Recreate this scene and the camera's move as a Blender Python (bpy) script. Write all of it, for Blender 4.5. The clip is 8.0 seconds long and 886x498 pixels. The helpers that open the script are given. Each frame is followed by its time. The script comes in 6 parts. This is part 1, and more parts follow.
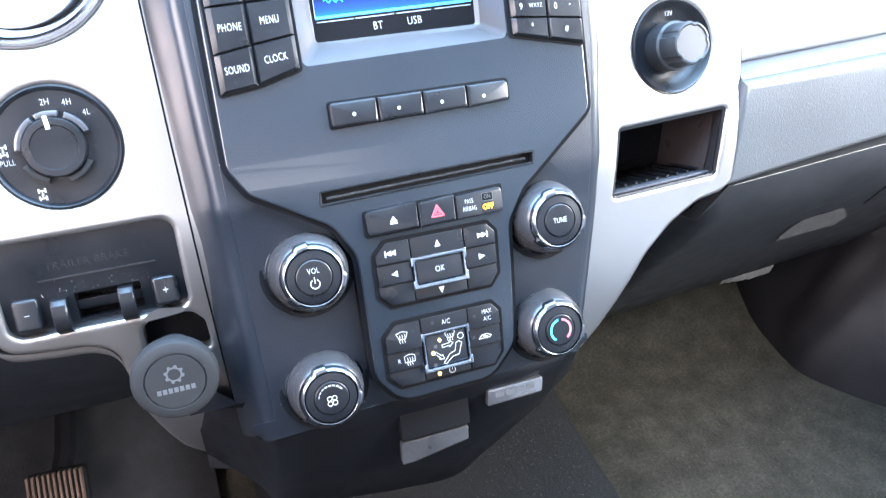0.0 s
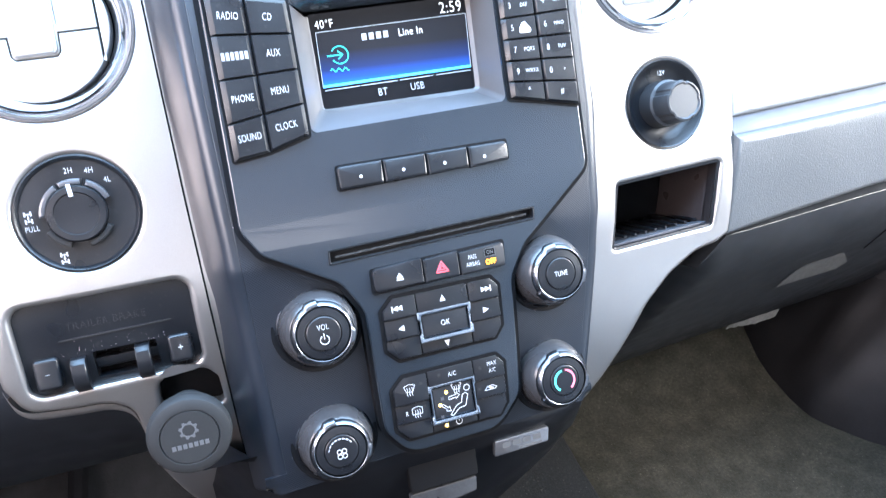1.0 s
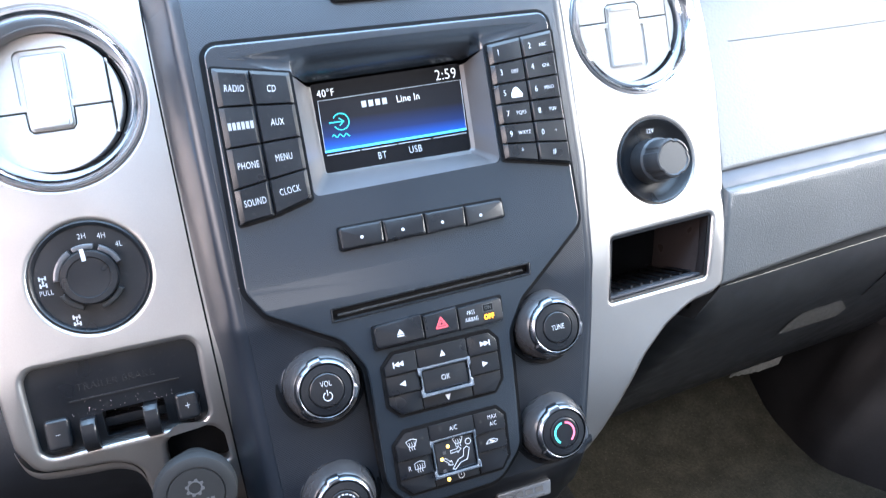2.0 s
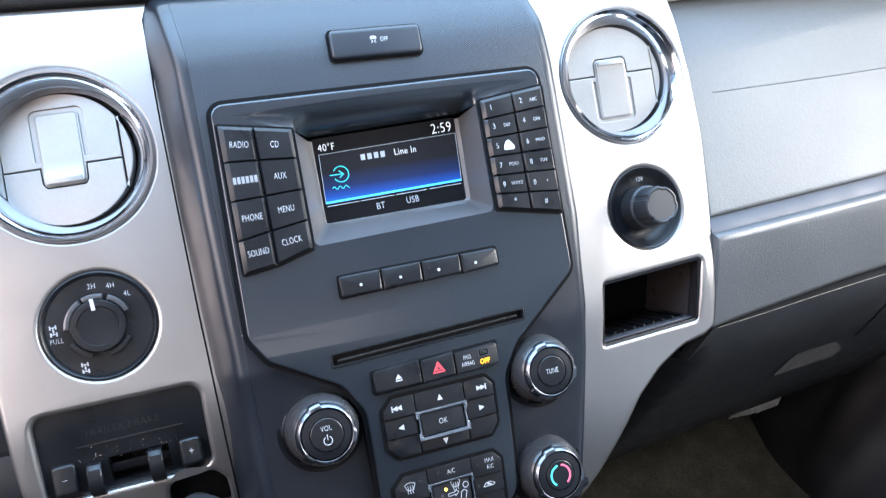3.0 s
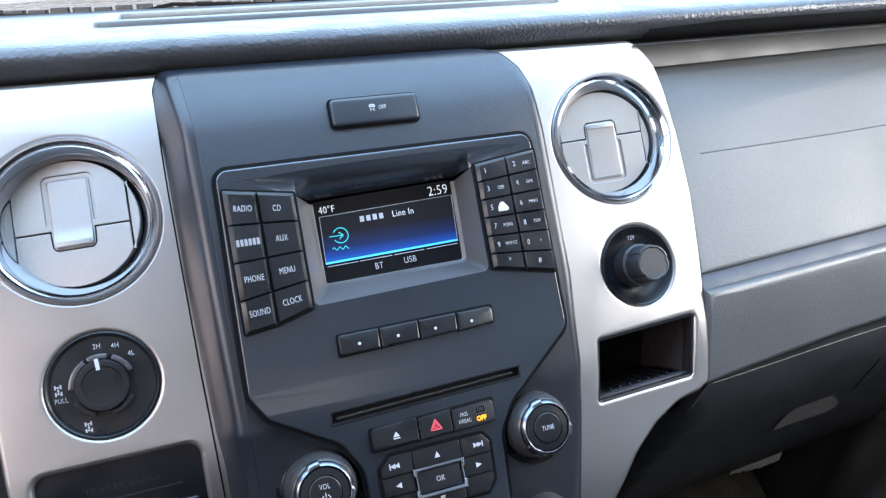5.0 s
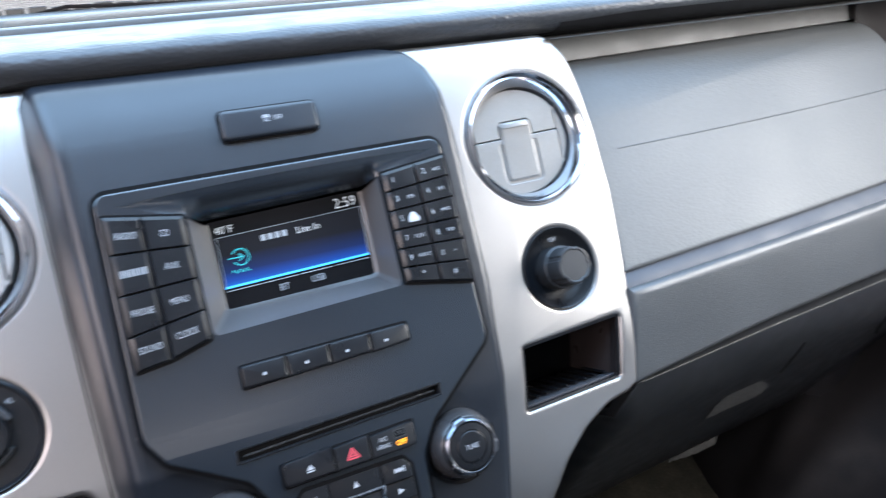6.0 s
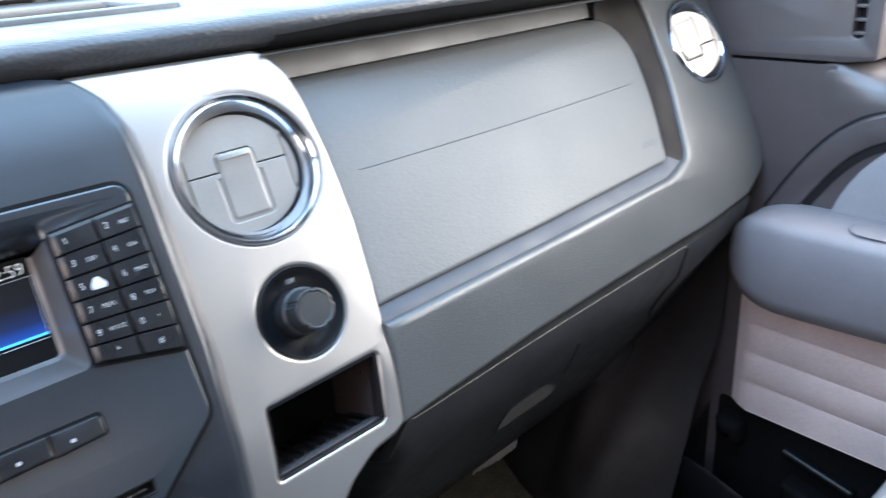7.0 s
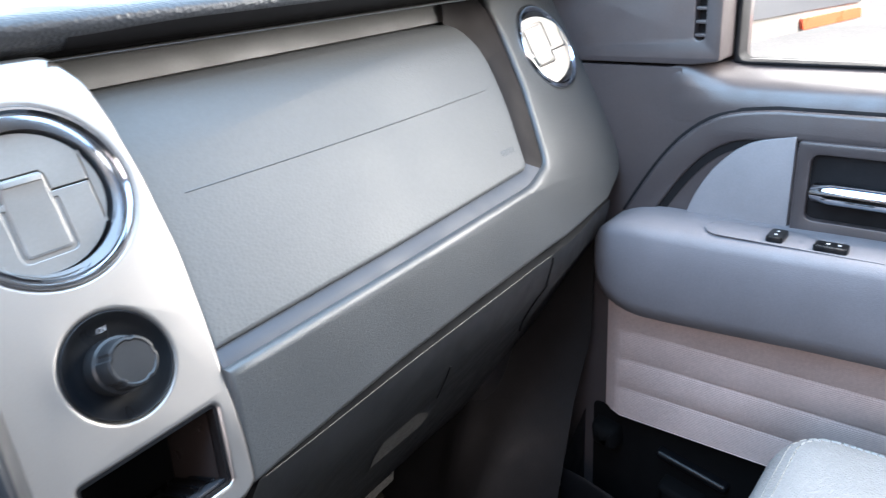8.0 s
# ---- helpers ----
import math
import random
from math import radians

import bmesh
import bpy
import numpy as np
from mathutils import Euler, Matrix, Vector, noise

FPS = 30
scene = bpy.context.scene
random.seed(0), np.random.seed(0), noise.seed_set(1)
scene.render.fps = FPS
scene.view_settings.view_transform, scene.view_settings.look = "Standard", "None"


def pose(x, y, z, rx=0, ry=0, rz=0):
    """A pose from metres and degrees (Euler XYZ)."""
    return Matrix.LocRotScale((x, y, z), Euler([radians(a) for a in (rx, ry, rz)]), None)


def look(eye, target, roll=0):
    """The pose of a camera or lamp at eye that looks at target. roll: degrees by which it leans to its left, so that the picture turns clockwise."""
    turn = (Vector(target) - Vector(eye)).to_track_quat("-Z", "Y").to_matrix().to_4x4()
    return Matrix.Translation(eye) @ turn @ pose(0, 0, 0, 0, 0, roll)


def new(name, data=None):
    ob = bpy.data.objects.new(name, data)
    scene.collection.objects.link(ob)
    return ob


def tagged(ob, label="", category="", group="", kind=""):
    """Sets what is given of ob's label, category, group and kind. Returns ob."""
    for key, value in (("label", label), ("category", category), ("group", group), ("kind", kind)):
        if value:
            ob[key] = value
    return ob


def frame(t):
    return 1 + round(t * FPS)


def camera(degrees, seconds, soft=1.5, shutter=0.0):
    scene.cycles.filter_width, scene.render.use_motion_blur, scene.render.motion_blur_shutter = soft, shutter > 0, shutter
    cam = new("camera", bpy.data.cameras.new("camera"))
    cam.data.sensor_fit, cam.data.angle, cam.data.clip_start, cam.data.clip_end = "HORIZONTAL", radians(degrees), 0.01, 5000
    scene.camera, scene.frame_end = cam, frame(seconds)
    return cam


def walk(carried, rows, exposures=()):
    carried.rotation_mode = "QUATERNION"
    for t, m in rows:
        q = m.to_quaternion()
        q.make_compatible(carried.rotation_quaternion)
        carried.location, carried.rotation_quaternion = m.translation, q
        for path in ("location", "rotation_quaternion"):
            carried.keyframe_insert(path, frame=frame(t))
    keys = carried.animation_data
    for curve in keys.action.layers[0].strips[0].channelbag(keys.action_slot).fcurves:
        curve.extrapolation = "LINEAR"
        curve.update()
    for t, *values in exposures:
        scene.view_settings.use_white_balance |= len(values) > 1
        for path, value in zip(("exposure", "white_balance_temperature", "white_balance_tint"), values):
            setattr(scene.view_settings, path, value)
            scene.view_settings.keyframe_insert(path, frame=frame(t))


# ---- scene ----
from mathutils.geometry import tessellate_polygon

cam = camera(61.8, 8.0, 1.25, 0.5)
PATH = [
    (0, (-0.129, -0.37, 0.778), (0.468, 1.147, -0.38), 1.3),
    (0.5, (-0.127, -0.374, 0.786), (0.467, 1.177, -0.328), 0.6),
    (1, (-0.13, -0.38, 0.792), (0.467, 1.209, -0.265), -0.1),
    (1.5, (-0.129, -0.385, 0.798), (0.47, 1.241, -0.201), -0.9),
    (3, (-0.13, -0.406, 0.814), (0.489, 1.3, -0.025), -1.8),
    (3.5, (-0.13, -0.411, 0.82), (0.492, 1.314, 0.021), -1.7),
    (4, (-0.133, -0.418, 0.822), (0.493, 1.327, 0.072), -1.7),
    (5.5, (-0.125, -0.417, 0.825), (0.533, 1.334, 0.118), -2.5),
    (6, (-0.099, -0.397, 0.827), (0.677, 1.291, 0.087), -3.4),
    (6.5, (-0.051, -0.38, 0.828), (0.929, 1.184, 0.059), -3.9),
    (7, (-0.011, -0.373, 0.826), (1.159, 1.055, 0.055), -4.1),
    (7.5, (0.014, -0.366, 0.818), (1.323, 0.938, 0.053), -3.2),
    (8, (0.035, -0.342, 0.806), (1.461, 0.845, 0.058), -3.7),
]
walk(cam, [(t, look(eye, target, roll)) for t, eye, target, roll in PATH],
     [(0.0, 2.15, 6050, 10), (1.5, 1.65, 6150, 10), (3.0, 0.80, 6300, 10), (5.5, 0.38, 6250, 10), (6.5, 0.45, 6350, 10), (8.0, 0.45, 6500, 10)])

# ---- world, sun, exposure ----
SUN_AZ, SUN_EL = radians(188), radians(40)      # from behind, high over the roof
world = bpy.data.worlds.new("sky")
scene.world = world
world.use_nodes = True
wn = world.node_tree
sky = wn.nodes.new("ShaderNodeTexSky")
sky.sky_type, sky.sun_disc = "NISHITA", False
sky.sun_elevation, sky.sun_rotation = SUN_EL, SUN_AZ
sky.air_density, sky.dust_density = 1.0, 2.0
wn.links.new(sky.outputs[0], wn.nodes["Background"].inputs[0])
wn.nodes["Background"].inputs[1].default_value = 0.15
sun = new("sun", bpy.data.lights.new("sun", "SUN"))
sun.data.energy, sun.data.angle, sun.data.color = 4.0, radians(0.6), (1.0, 0.95, 0.88)
sun.matrix_world = look((2 * math.sin(SUN_AZ) * math.cos(SUN_EL), 2 * math.cos(SUN_AZ) * math.cos(SUN_EL), 0.6 + 2 * math.sin(SUN_EL)), (0, 0, 0.6))


def window_light(name, where, target, sx, sy, watts, color=(0.86, 0.93, 1.0)):
    """Sky light that enters through a window opening."""
    lamp = new(name, bpy.data.lights.new(name, "AREA"))
    lamp.data.shape, lamp.data.size, lamp.data.size_y = "RECTANGLE", sx, sy
    lamp.data.energy, lamp.data.color = watts, color
    lamp.matrix_world = look(where, target)
    return lamp


window_light("windshield_light_low", (0.0, 0.37, 0.92), (0.0, -0.059, 0.016), 1.45, 0.50, 11, (0.60, 0.80, 1.0))
window_light("windshield_light_high", (0.0, -0.10, 1.14), (0.0, -0.529, 0.236), 1.45, 0.50, 18, (0.44, 0.69, 1.0))
window_light("driver_window_light", (-0.85, -0.42, 0.96), (0.0, -0.06, 0.60), 0.9, 0.4, 7, (1.0, 0.82, 0.77))
window_light("passenger_window_light", (1.00, -0.34, 0.93), (0.30, 0.08, 0.52), 0.62, 0.42, 15.5, (1.0, 0.97, 0.93))
window_light("rear_window_light", (0.0, -1.84, 1.11), (0.0, 0.0, 0.6), 0.96, 0.16, 0.5, (1.0, 0.88, 0.84))


# ---- materials ----
def shade(name, color, rough=0.5, metal=0.0, grain=0.0, size=900.0, var=0.1, cells=False, regular=False, coat=0.0, spec=0.5, spots=25.0, rough_var=0.08, stretch=None, dust=0.0, twist=0.0):
    """A surface with colour variation at two scales, uneven gloss and a fine relief. size: grains per metre."""
    m = bpy.data.materials.new(name)
    m.use_nodes = True
    n, l = m.node_tree.nodes, m.node_tree.links
    b = n["Principled BSDF"]
    co = n.new("ShaderNodeTexCoord").outputs["Object"]
    if stretch:
        mp = n.new("ShaderNodeMapping")
        mp.inputs["Scale"].default_value = stretch
        mp.inputs["Rotation"].default_value = (0, 0, radians(twist))
        l.new(co, mp.inputs["Vector"])
        co = mp.outputs[0]

    def tex(scale, detail=4.0):
        t = n.new("ShaderNodeTexNoise")
        t.inputs["Scale"].default_value, t.inputs["Detail"].default_value = scale, detail
        l.new(co, t.inputs["Vector"])
        return t.outputs["Fac"]

    def ranged(src, lo, hi, a=0.3, z=0.7):
        r = n.new("ShaderNodeMapRange")
        r.inputs["From Min"].default_value, r.inputs["From Max"].default_value = a, z
        r.inputs["To Min"].default_value, r.inputs["To Max"].default_value = lo, hi
        l.new(src, r.inputs["Value"])
        return r.outputs[0]

    big, fine = tex(spots), tex(size * 0.6, 2.0)
    mul = n.new("ShaderNodeMath")
    mul.operation = "MULTIPLY"
    l.new(ranged(big, 1 - var, 1 + var), mul.inputs[0])
    l.new(ranged(fine, 1 - var * 0.8, 1 + var * 0.8), mul.inputs[1])
    mix = n.new("ShaderNodeMix")
    mix.data_type, mix.blend_type = "RGBA", "MULTIPLY"
    mix.inputs["Factor"].default_value = 1.0
    mix.inputs["A"].default_value = (*color, 1)
    l.new(mul.outputs[0], mix.inputs["B"])
    out = mix.outputs["Result"]
    if dust:
        specks = n.new("ShaderNodeMix")
        specks.data_type = "RGBA"
        l.new(ranged(tex(340.0, 6.0), 0.0, dust, 0.62, 0.8), specks.inputs["Factor"])
        l.new(out, specks.inputs["A"])
        specks.inputs["B"].default_value = (0.42, 0.38, 0.33, 1)
        out = specks.outputs["Result"]
    l.new(out, b.inputs["Base Color"])
    l.new(ranged(tex(spots * 1.6, 1.5), max(rough - rough_var, 0.02), min(rough + rough_var, 1)), b.inputs["Roughness"])
    b.inputs["Metallic"].default_value = metal
    b.inputs["Specular IOR Level"].default_value = spec
    b.inputs["Coat Weight"].default_value = coat
    if grain:
        if cells:
            t = n.new("ShaderNodeTexVoronoi")
            t.inputs["Scale"].default_value = size
            t.inputs["Randomness"].default_value = 0.0 if regular else 1.0
            l.new(co, t.inputs["Vector"])
            h = t.outputs["Distance"]
        else:
            h = tex(size, 3.0)
        bump = n.new("ShaderNodeBump")
        bump.inputs["Strength"].default_value = min(grain, 1.0)
        bump.inputs["Distance"].default_value = 0.6 / size
        l.new(h, bump.inputs["Height"])
        l.new(bump.outputs[0], b.inputs["Normal"])
    return m


def glowing(name, color, strength):
    m = bpy.data.materials.new(name)
    m.use_nodes = True
    b = m.node_tree.nodes["Principled BSDF"]
    b.inputs["Base Color"].default_value = (*[c * 0.5 for c in color], 1)
    b.inputs["Emission Color"].default_value = (*color, 1)
    b.inputs["Emission Strength"].default_value = strength
    b.inputs["Roughness"].default_value = 0.4
    return m


M_SHELL = shade("charcoal_plastic", (0.0097, 0.0124, 0.0172), 0.33, grain=0.1, size=1800, var=0.06, rough_var=0.03, spec=0.52)
M_KNURL = shade("textured_charcoal_plastic", (0.0082, 0.0106, 0.0152), 0.32, grain=0.34, size=860, stretch=(1, 1, 0), twist=45, cells=True, regular=True, var=0.05, rough_var=0.03, spec=0.52, spots=14)
M_PANEL = shade("smooth_charcoal_plastic", (0.0122, 0.0158, 0.0205), 0.23, grain=0.05, size=2600, var=0.06, spots=7, rough_var=0.04, dust=0.006, spec=0.72)
M_KEY = shade("black_key_plastic", (0.0058, 0.0064, 0.0080), 0.33, grain=0.08, size=2400, var=0.1, dust=0.03, spec=0.38)
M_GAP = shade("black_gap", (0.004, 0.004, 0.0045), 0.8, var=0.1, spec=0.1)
M_RECESS = shade("satin_grey_plastic", (0.060, 0.056, 0.056), 0.36, grain=0.1, size=1800, var=0.06)
M_SILVER = shade("satin_silver_paint", (0.362, 0.342, 0.327), 0.38, metal=0.9, grain=0.05, size=3200, var=0.04, spots=9, rough_var=0.04, coat=0.15)
M_KEYFRAME = shade("dull_blue_chrome", (0.34, 0.40, 0.48), 0.22, metal=1.0, var=0.05)
M_DISC = shade("satin_silver_plastic", (0.272, 0.256, 0.240), 0.46, metal=0.8, var=0.04, rough_var=0.03)
M_CHROME = shade("chrome", (0.54, 0.56, 0.60), 0.11, metal=1.0, var=0.03, rough_var=0.03)
M_KNOBRING = shade("worn_chrome", (0.165, 0.180, 0.205), 0.28, metal=1.0, var=0.06, rough_var=0.08)
M_CONSOLE = shade("black_console_plastic", (0.0040, 0.0043, 0.0055), 0.38, grain=0.08, size=1200, var=0.12, spec=0.3)
M_SKIRT = shade("brushed_smoke_plastic", (0.030, 0.029, 0.030), 0.26, metal=0.0, coat=0.0, var=0.12, grain=0.08, size=1500, rough_var=0.05, dust=0.06, spec=0.42)
M_SMOKE = shade("smoked_gloss", (0.075, 0.075, 0.080), 0.30, metal=0.5, coat=0.3, var=0.08, rough_var=0.06, dust=0.12)
M_WHITE = shade("white_print", (0.38, 0.39, 0.41), 0.5, var=0.02)
M_GREYPRINT = shade("grey_print", (0.33, 0.34, 0.36), 0.5, var=0.02)
M_FAINT = shade("faint_grey_print", (0.20, 0.205, 0.215), 0.5, var=0.02)
M_MARK = shade("dull_grey_print", (0.062, 0.063, 0.065), 0.5, var=0.02)
M_REDPRINT = shade("red_print", (0.62, 0.07, 0.09), 0.5, var=0.02)
M_TEALPRINT = shade("teal_print", (0.07, 0.52, 0.47), 0.5, var=0.02)
M_PINKPRINT = shade("pink_print", (0.70, 0.13, 0.2), 0.5, var=0.02)
M_AMBER = glowing("amber_lamp", (1.0, 0.36, 0.02), 1.2)
M_LED = glowing("amber_led", (1.0, 0.62, 0.1), 2.2)
M_PAD = shade("grained_grey_vinyl", (0.067, 0.0705, 0.073), 0.53, grain=0.12, size=420, cells=True, var=0.04, spots=7, rough_var=0.04, stretch=(0.85, 1.0, 1.0), spec=0.42)
M_LOWER = shade("grained_dark_grey_plastic", (0.0455, 0.0485, 0.051), 0.41, grain=0.45, size=820, var=0.09, spots=11, rough_var=0.05, dust=0.05, spec=0.65)
M_TOP = shade("grained_black_vinyl", (0.036, 0.039, 0.0445), 0.42, grain=0.3, size=360, cells=True, var=0.07)
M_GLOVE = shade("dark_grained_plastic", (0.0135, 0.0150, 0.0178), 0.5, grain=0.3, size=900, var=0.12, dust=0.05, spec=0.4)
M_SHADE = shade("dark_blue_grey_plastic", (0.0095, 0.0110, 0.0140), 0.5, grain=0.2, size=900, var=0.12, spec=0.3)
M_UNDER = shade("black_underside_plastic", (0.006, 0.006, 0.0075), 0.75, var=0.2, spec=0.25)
M_SHELF = shade("mid_grey_plastic", (0.090, 0.086, 0.082), 0.55, grain=0.2, size=900, var=0.06)
M_RUBBER = shade("grey_soft_rubber", (0.0085, 0.0088, 0.0092), 0.7, grain=0.15, size=1500, var=0.08, spec=0.35)
M_DOORUP = shade("dark_taupe_door_vinyl", (0.058, 0.0490, 0.0505), 0.36, grain=0.2, size=700, var=0.06, spec=0.7)
M_ARM = shade("blue_grey_armrest_vinyl", (0.172, 0.164, 0.178), 0.5, grain=0.3, size=700, var=0.05)
M_INSERT = shade("light_grey_door_insert", (0.225, 0.22, 0.235), 0.55, grain=0.3, size=900, var=0.05)
M_CARD = shade("taupe_door_card", (0.52, 0.418, 0.393), 0.6, grain=0.6, size=420, cells=True, regular=True, twist=45, stretch=(1, 1, 1), var=0.08, spots=14)
M_LEATHER = shade("light_grey_leather", (0.19, 0.197, 0.205), 0.5, grain=0.5, size=420, cells=True, var=0.06)
M_STITCH = shade("pale_thread", (0.42, 0.42, 0.41), 0.8, var=0.1)
M_CARPET = shade("olive_brown_carpet", (0.0245, 0.0220, 0.0162), 0.95, grain=1.0, size=420, var=0.32, spots=30, dust=0.12, spec=0.2)
M_HUMP = shade("grey_carpet", (0.0065, 0.0068, 0.0070), 0.95, grain=1.0, size=900, var=0.4, spots=420, dust=0.14, spec=0.2)
M_LINING = shade("pale_headliner_cloth", (0.78, 0.755, 0.735), 0.9, grain=0.3, size=500, var=0.05)
M_PEDAL = shade("worn_brown_rubber", (0.13, 0.088, 0.066), 0.75, grain=0.2, size=700, var=0.25)
M_CONCRETE = shade("pale_concrete", (0.58, 0.56, 0.53), 0.9, grain=0.3, size=60, var=0.15, spots=0.6)


# ---- mesh helpers ----
RAKE = 25.3
FACE = pose(0, 0, 0.6, 90 - RAKE)       # the dash face: x to the right, y up along it, z out of it


def thing(name, label, category, at=None, group="", kind=""):
    ob = new(name)
    ob.matrix_world = at or Matrix()
    ob.empty_display_size = 0.02
    return tagged(ob, label, category, group, kind)


def mesh_of(name, bm, material, smooth=38):
    bmesh.ops.remove_doubles(bm, verts=bm.verts, dist=1e-6)
    bmesh.ops.recalc_face_normals(bm, faces=bm.faces)
    me = bpy.data.meshes.new(name)
    bm.to_mesh(me)
    bm.free()
    me.materials.append(material)
    me.shade_smooth()
    me.set_sharp_from_angle(angle=radians(smooth))
    return me


def part(name, bm, material, parent=None, label="", at=None, smooth=38, weighted=False):
    ob = new(name, bm if isinstance(bm, bpy.types.Mesh) else mesh_of(name, bm, material, smooth))
    if weighted:
        ob.modifiers.new("even_normals", "WEIGHTED_NORMAL").keep_sharp = True
    ob.parent = parent
    if at is not None:
        ob.matrix_basis = at
    return tagged(ob, label)


def arc(cx, cy, r, a0, a1, n):
    return [(cx + r * math.cos(radians(a0 + (a1 - a0) * i / n)), cy + r * math.sin(radians(a0 + (a1 - a0) * i / n))) for i in range(n + 1)]


def ring(cx, cy, r, n=48):
    return arc(cx, cy, r, 0, 360, n)[:-1]


def rounded(points, r, n=5):
    """An outline with its corners rounded; a point may carry its own radius."""
    out, k = [], len(points)
    for i in range(k):
        p = Vector(points[i][:2])
        rad = points[i][2] if len(points[i]) > 2 else r
        a, b = Vector(points[i - 1][:2]) - p, Vector(points[(i + 1) % k][:2]) - p
        la, lb = a.length, b.length
        a.normalize(), b.normalize()
        half = a.angle(b) / 2
        if rad <= 0 or half > radians(88):
            out.append(tuple(p))
            continue
        d = min(rad / math.tan(half), la * 0.48, lb * 0.48)
        rad = d * math.tan(half)
        c = p + (a + b).normalized() * (rad / math.sin(half))
        s, e = p + a * d - c, p + b * d - c
        turn = s.angle_signed(e)
        for j in range(n + 1):
            t = -turn * j / n
            out.append((c.x + s.x * math.cos(t) - s.y * math.sin(t), c.y + s.x * math.sin(t) + s.y * math.cos(t)))
    return out


def rect(x0, y0, x1, y1, r=0.0, n=4):
    return rounded([(x0, y0), (x1, y0), (x1, y1), (x0, y1)], r, n)


def area(poly):
    return sum(poly[i - 1][0] * poly[i][1] - poly[i][0] * poly[i - 1][1] for i in range(len(poly))) / 2


def inset(poly, d):
    """The outline moved inwards by d (outwards for minus); it runs anticlockwise."""
    out, k = [], len(poly)
    for i in range(k):
        p, a, b = Vector(poly[i]), Vector(poly[i - 1]), Vector(poly[(i + 1) % k])
        e, f = (p - a), (b - p)
        if e.length < 1e-9 or f.length < 1e-9:
            out.append(tuple(p))
            continue
        e.normalize(), f.normalize()
        n1, n2 = Vector((-e.y, e.x)), Vector((-f.y, f.x))
        m = n1 + n2
        m = m / max(m.length_squared / 2, 0.5)
        out.append(tuple(p + m * d))
    return out


def slab(bm, outer, z0, z1, bevel=0.0, holes=(), steps=2, back=True, cap=True, profile=None):
    """A plate of that outline from z0 to z1 with a rounded front edge; holes go through it. profile: the outer edge as (inset, z)."""
    loops = [outer if area(outer) > 0 else outer[::-1]] + [h if area(h) < 0 else h[::-1] for h in holes]
    fronts, backs = [], []
    for lo in loops:
        rows = [(lo, z0)]
        if profile:
            rows += [(inset(lo, d), z) for d, z in profile] if lo is loops[0] else [(lo, z1)]
        for i in range(0 if profile else steps + 1):
            t = (math.pi / 2) * i / steps
            rows.append((inset(lo, bevel * (1 - math.cos(t))) if bevel else lo, z1 - bevel * (1 - math.sin(t))))
            if not bevel:
                break
        made = [[bm.verts.new((x, y, z)) for x, y in pts] for pts, z in rows]
        k = len(lo)
        for a, b in zip(made, made[1:]):
            for i in range(k):
                bm.faces.new((a[i], a[(i + 1) % k], b[(i + 1) % k], b[i]))
        fronts.append(made[-1]), backs.append(made[0])
    for caps, on in ((fronts, cap), (backs, back)):
        if not on:
            continue
        flat = [v for lo in caps for v in lo]
        if len(caps) == 1 and len(flat) < 5:
            bm.faces.new(flat)
            continue
        for tri in tessellate_polygon([[v.co.to_2d().to_3d() for v in lo] for lo in caps]):
            try:
                bm.faces.new([flat[i] for i in tri])
            except ValueError:
                pass
    return bm


def plate(outer, z0, z1, bevel=0.0, holes=(), steps=2, back=True):
    return slab(bmesh.new(), outer, z0, z1, bevel, holes, steps, back)


def lathe(bm, profile, n=48, cx=0.0, cy=0.0, wobble=None):
    """A surface turned about the z axis; profile of (radius, z)."""
    rows = []
    for r, z in profile:
        if r < 1e-7:
            rows.append([bm.verts.new((cx, cy, z))])
        else:
            rows.append([bm.verts.new((cx + r * (wobble(i, n, r, z) if wobble else 1) * math.cos(2 * math.pi * i / n), cy + r * (wobble(i, n, r, z) if wobble else 1) * math.sin(2 * math.pi * i / n), z)) for i in range(n)])
    for a, b in zip(rows, rows[1:]):
        for i in range(n):
            j = (i + 1) % n
            if len(a) == 1:
                bm.faces.new((a[0], b[i], b[j]))
            elif len(b) == 1:
                bm.faces.new((a[i], a[j], b[0]))
            else:
                bm.faces.new((a[i], a[j], b[j], b[i]))
    return bm


def turned(profile, n=48, cx=0.0, cy=0.0, wobble=None):
    return lathe(bmesh.new(), profile, n, cx, cy, wobble)


def bent(bm, fn, cuts=()):
    """Cuts across y and lifts each vertex along z by fn(x, y)."""
    for y in cuts:
        bmesh.ops.bisect_plane(bm, geom=bm.verts[:] + bm.edges[:] + bm.faces[:], plane_co=(0, y, 0), plane_no=(0, 1, 0))
    for v in bm.verts:
        v.co.z += fn(v.co.x, v.co.y)
    return bm


def loft(bm, rows, closed=False, caps=False):
    made = [[bm.verts.new(p) for p in row] for row in rows]
    k = len(made[0])
    for a, b in zip(made, made[1:]):
        for i in range(k if closed else k - 1):
            j = (i + 1) % k
            bm.faces.new((a[i], a[j], b[j], b[i]))
    if caps:
        bm.faces.new(made[0]), bm.faces.new(made[-1][::-1])
    return bm


def box(bm, x0, y0, z0, x1, y1, z1):
    slab(bm, [(x0, y0), (x1, y0), (x1, y1), (x0, y1)], z0, z1)
    return bm


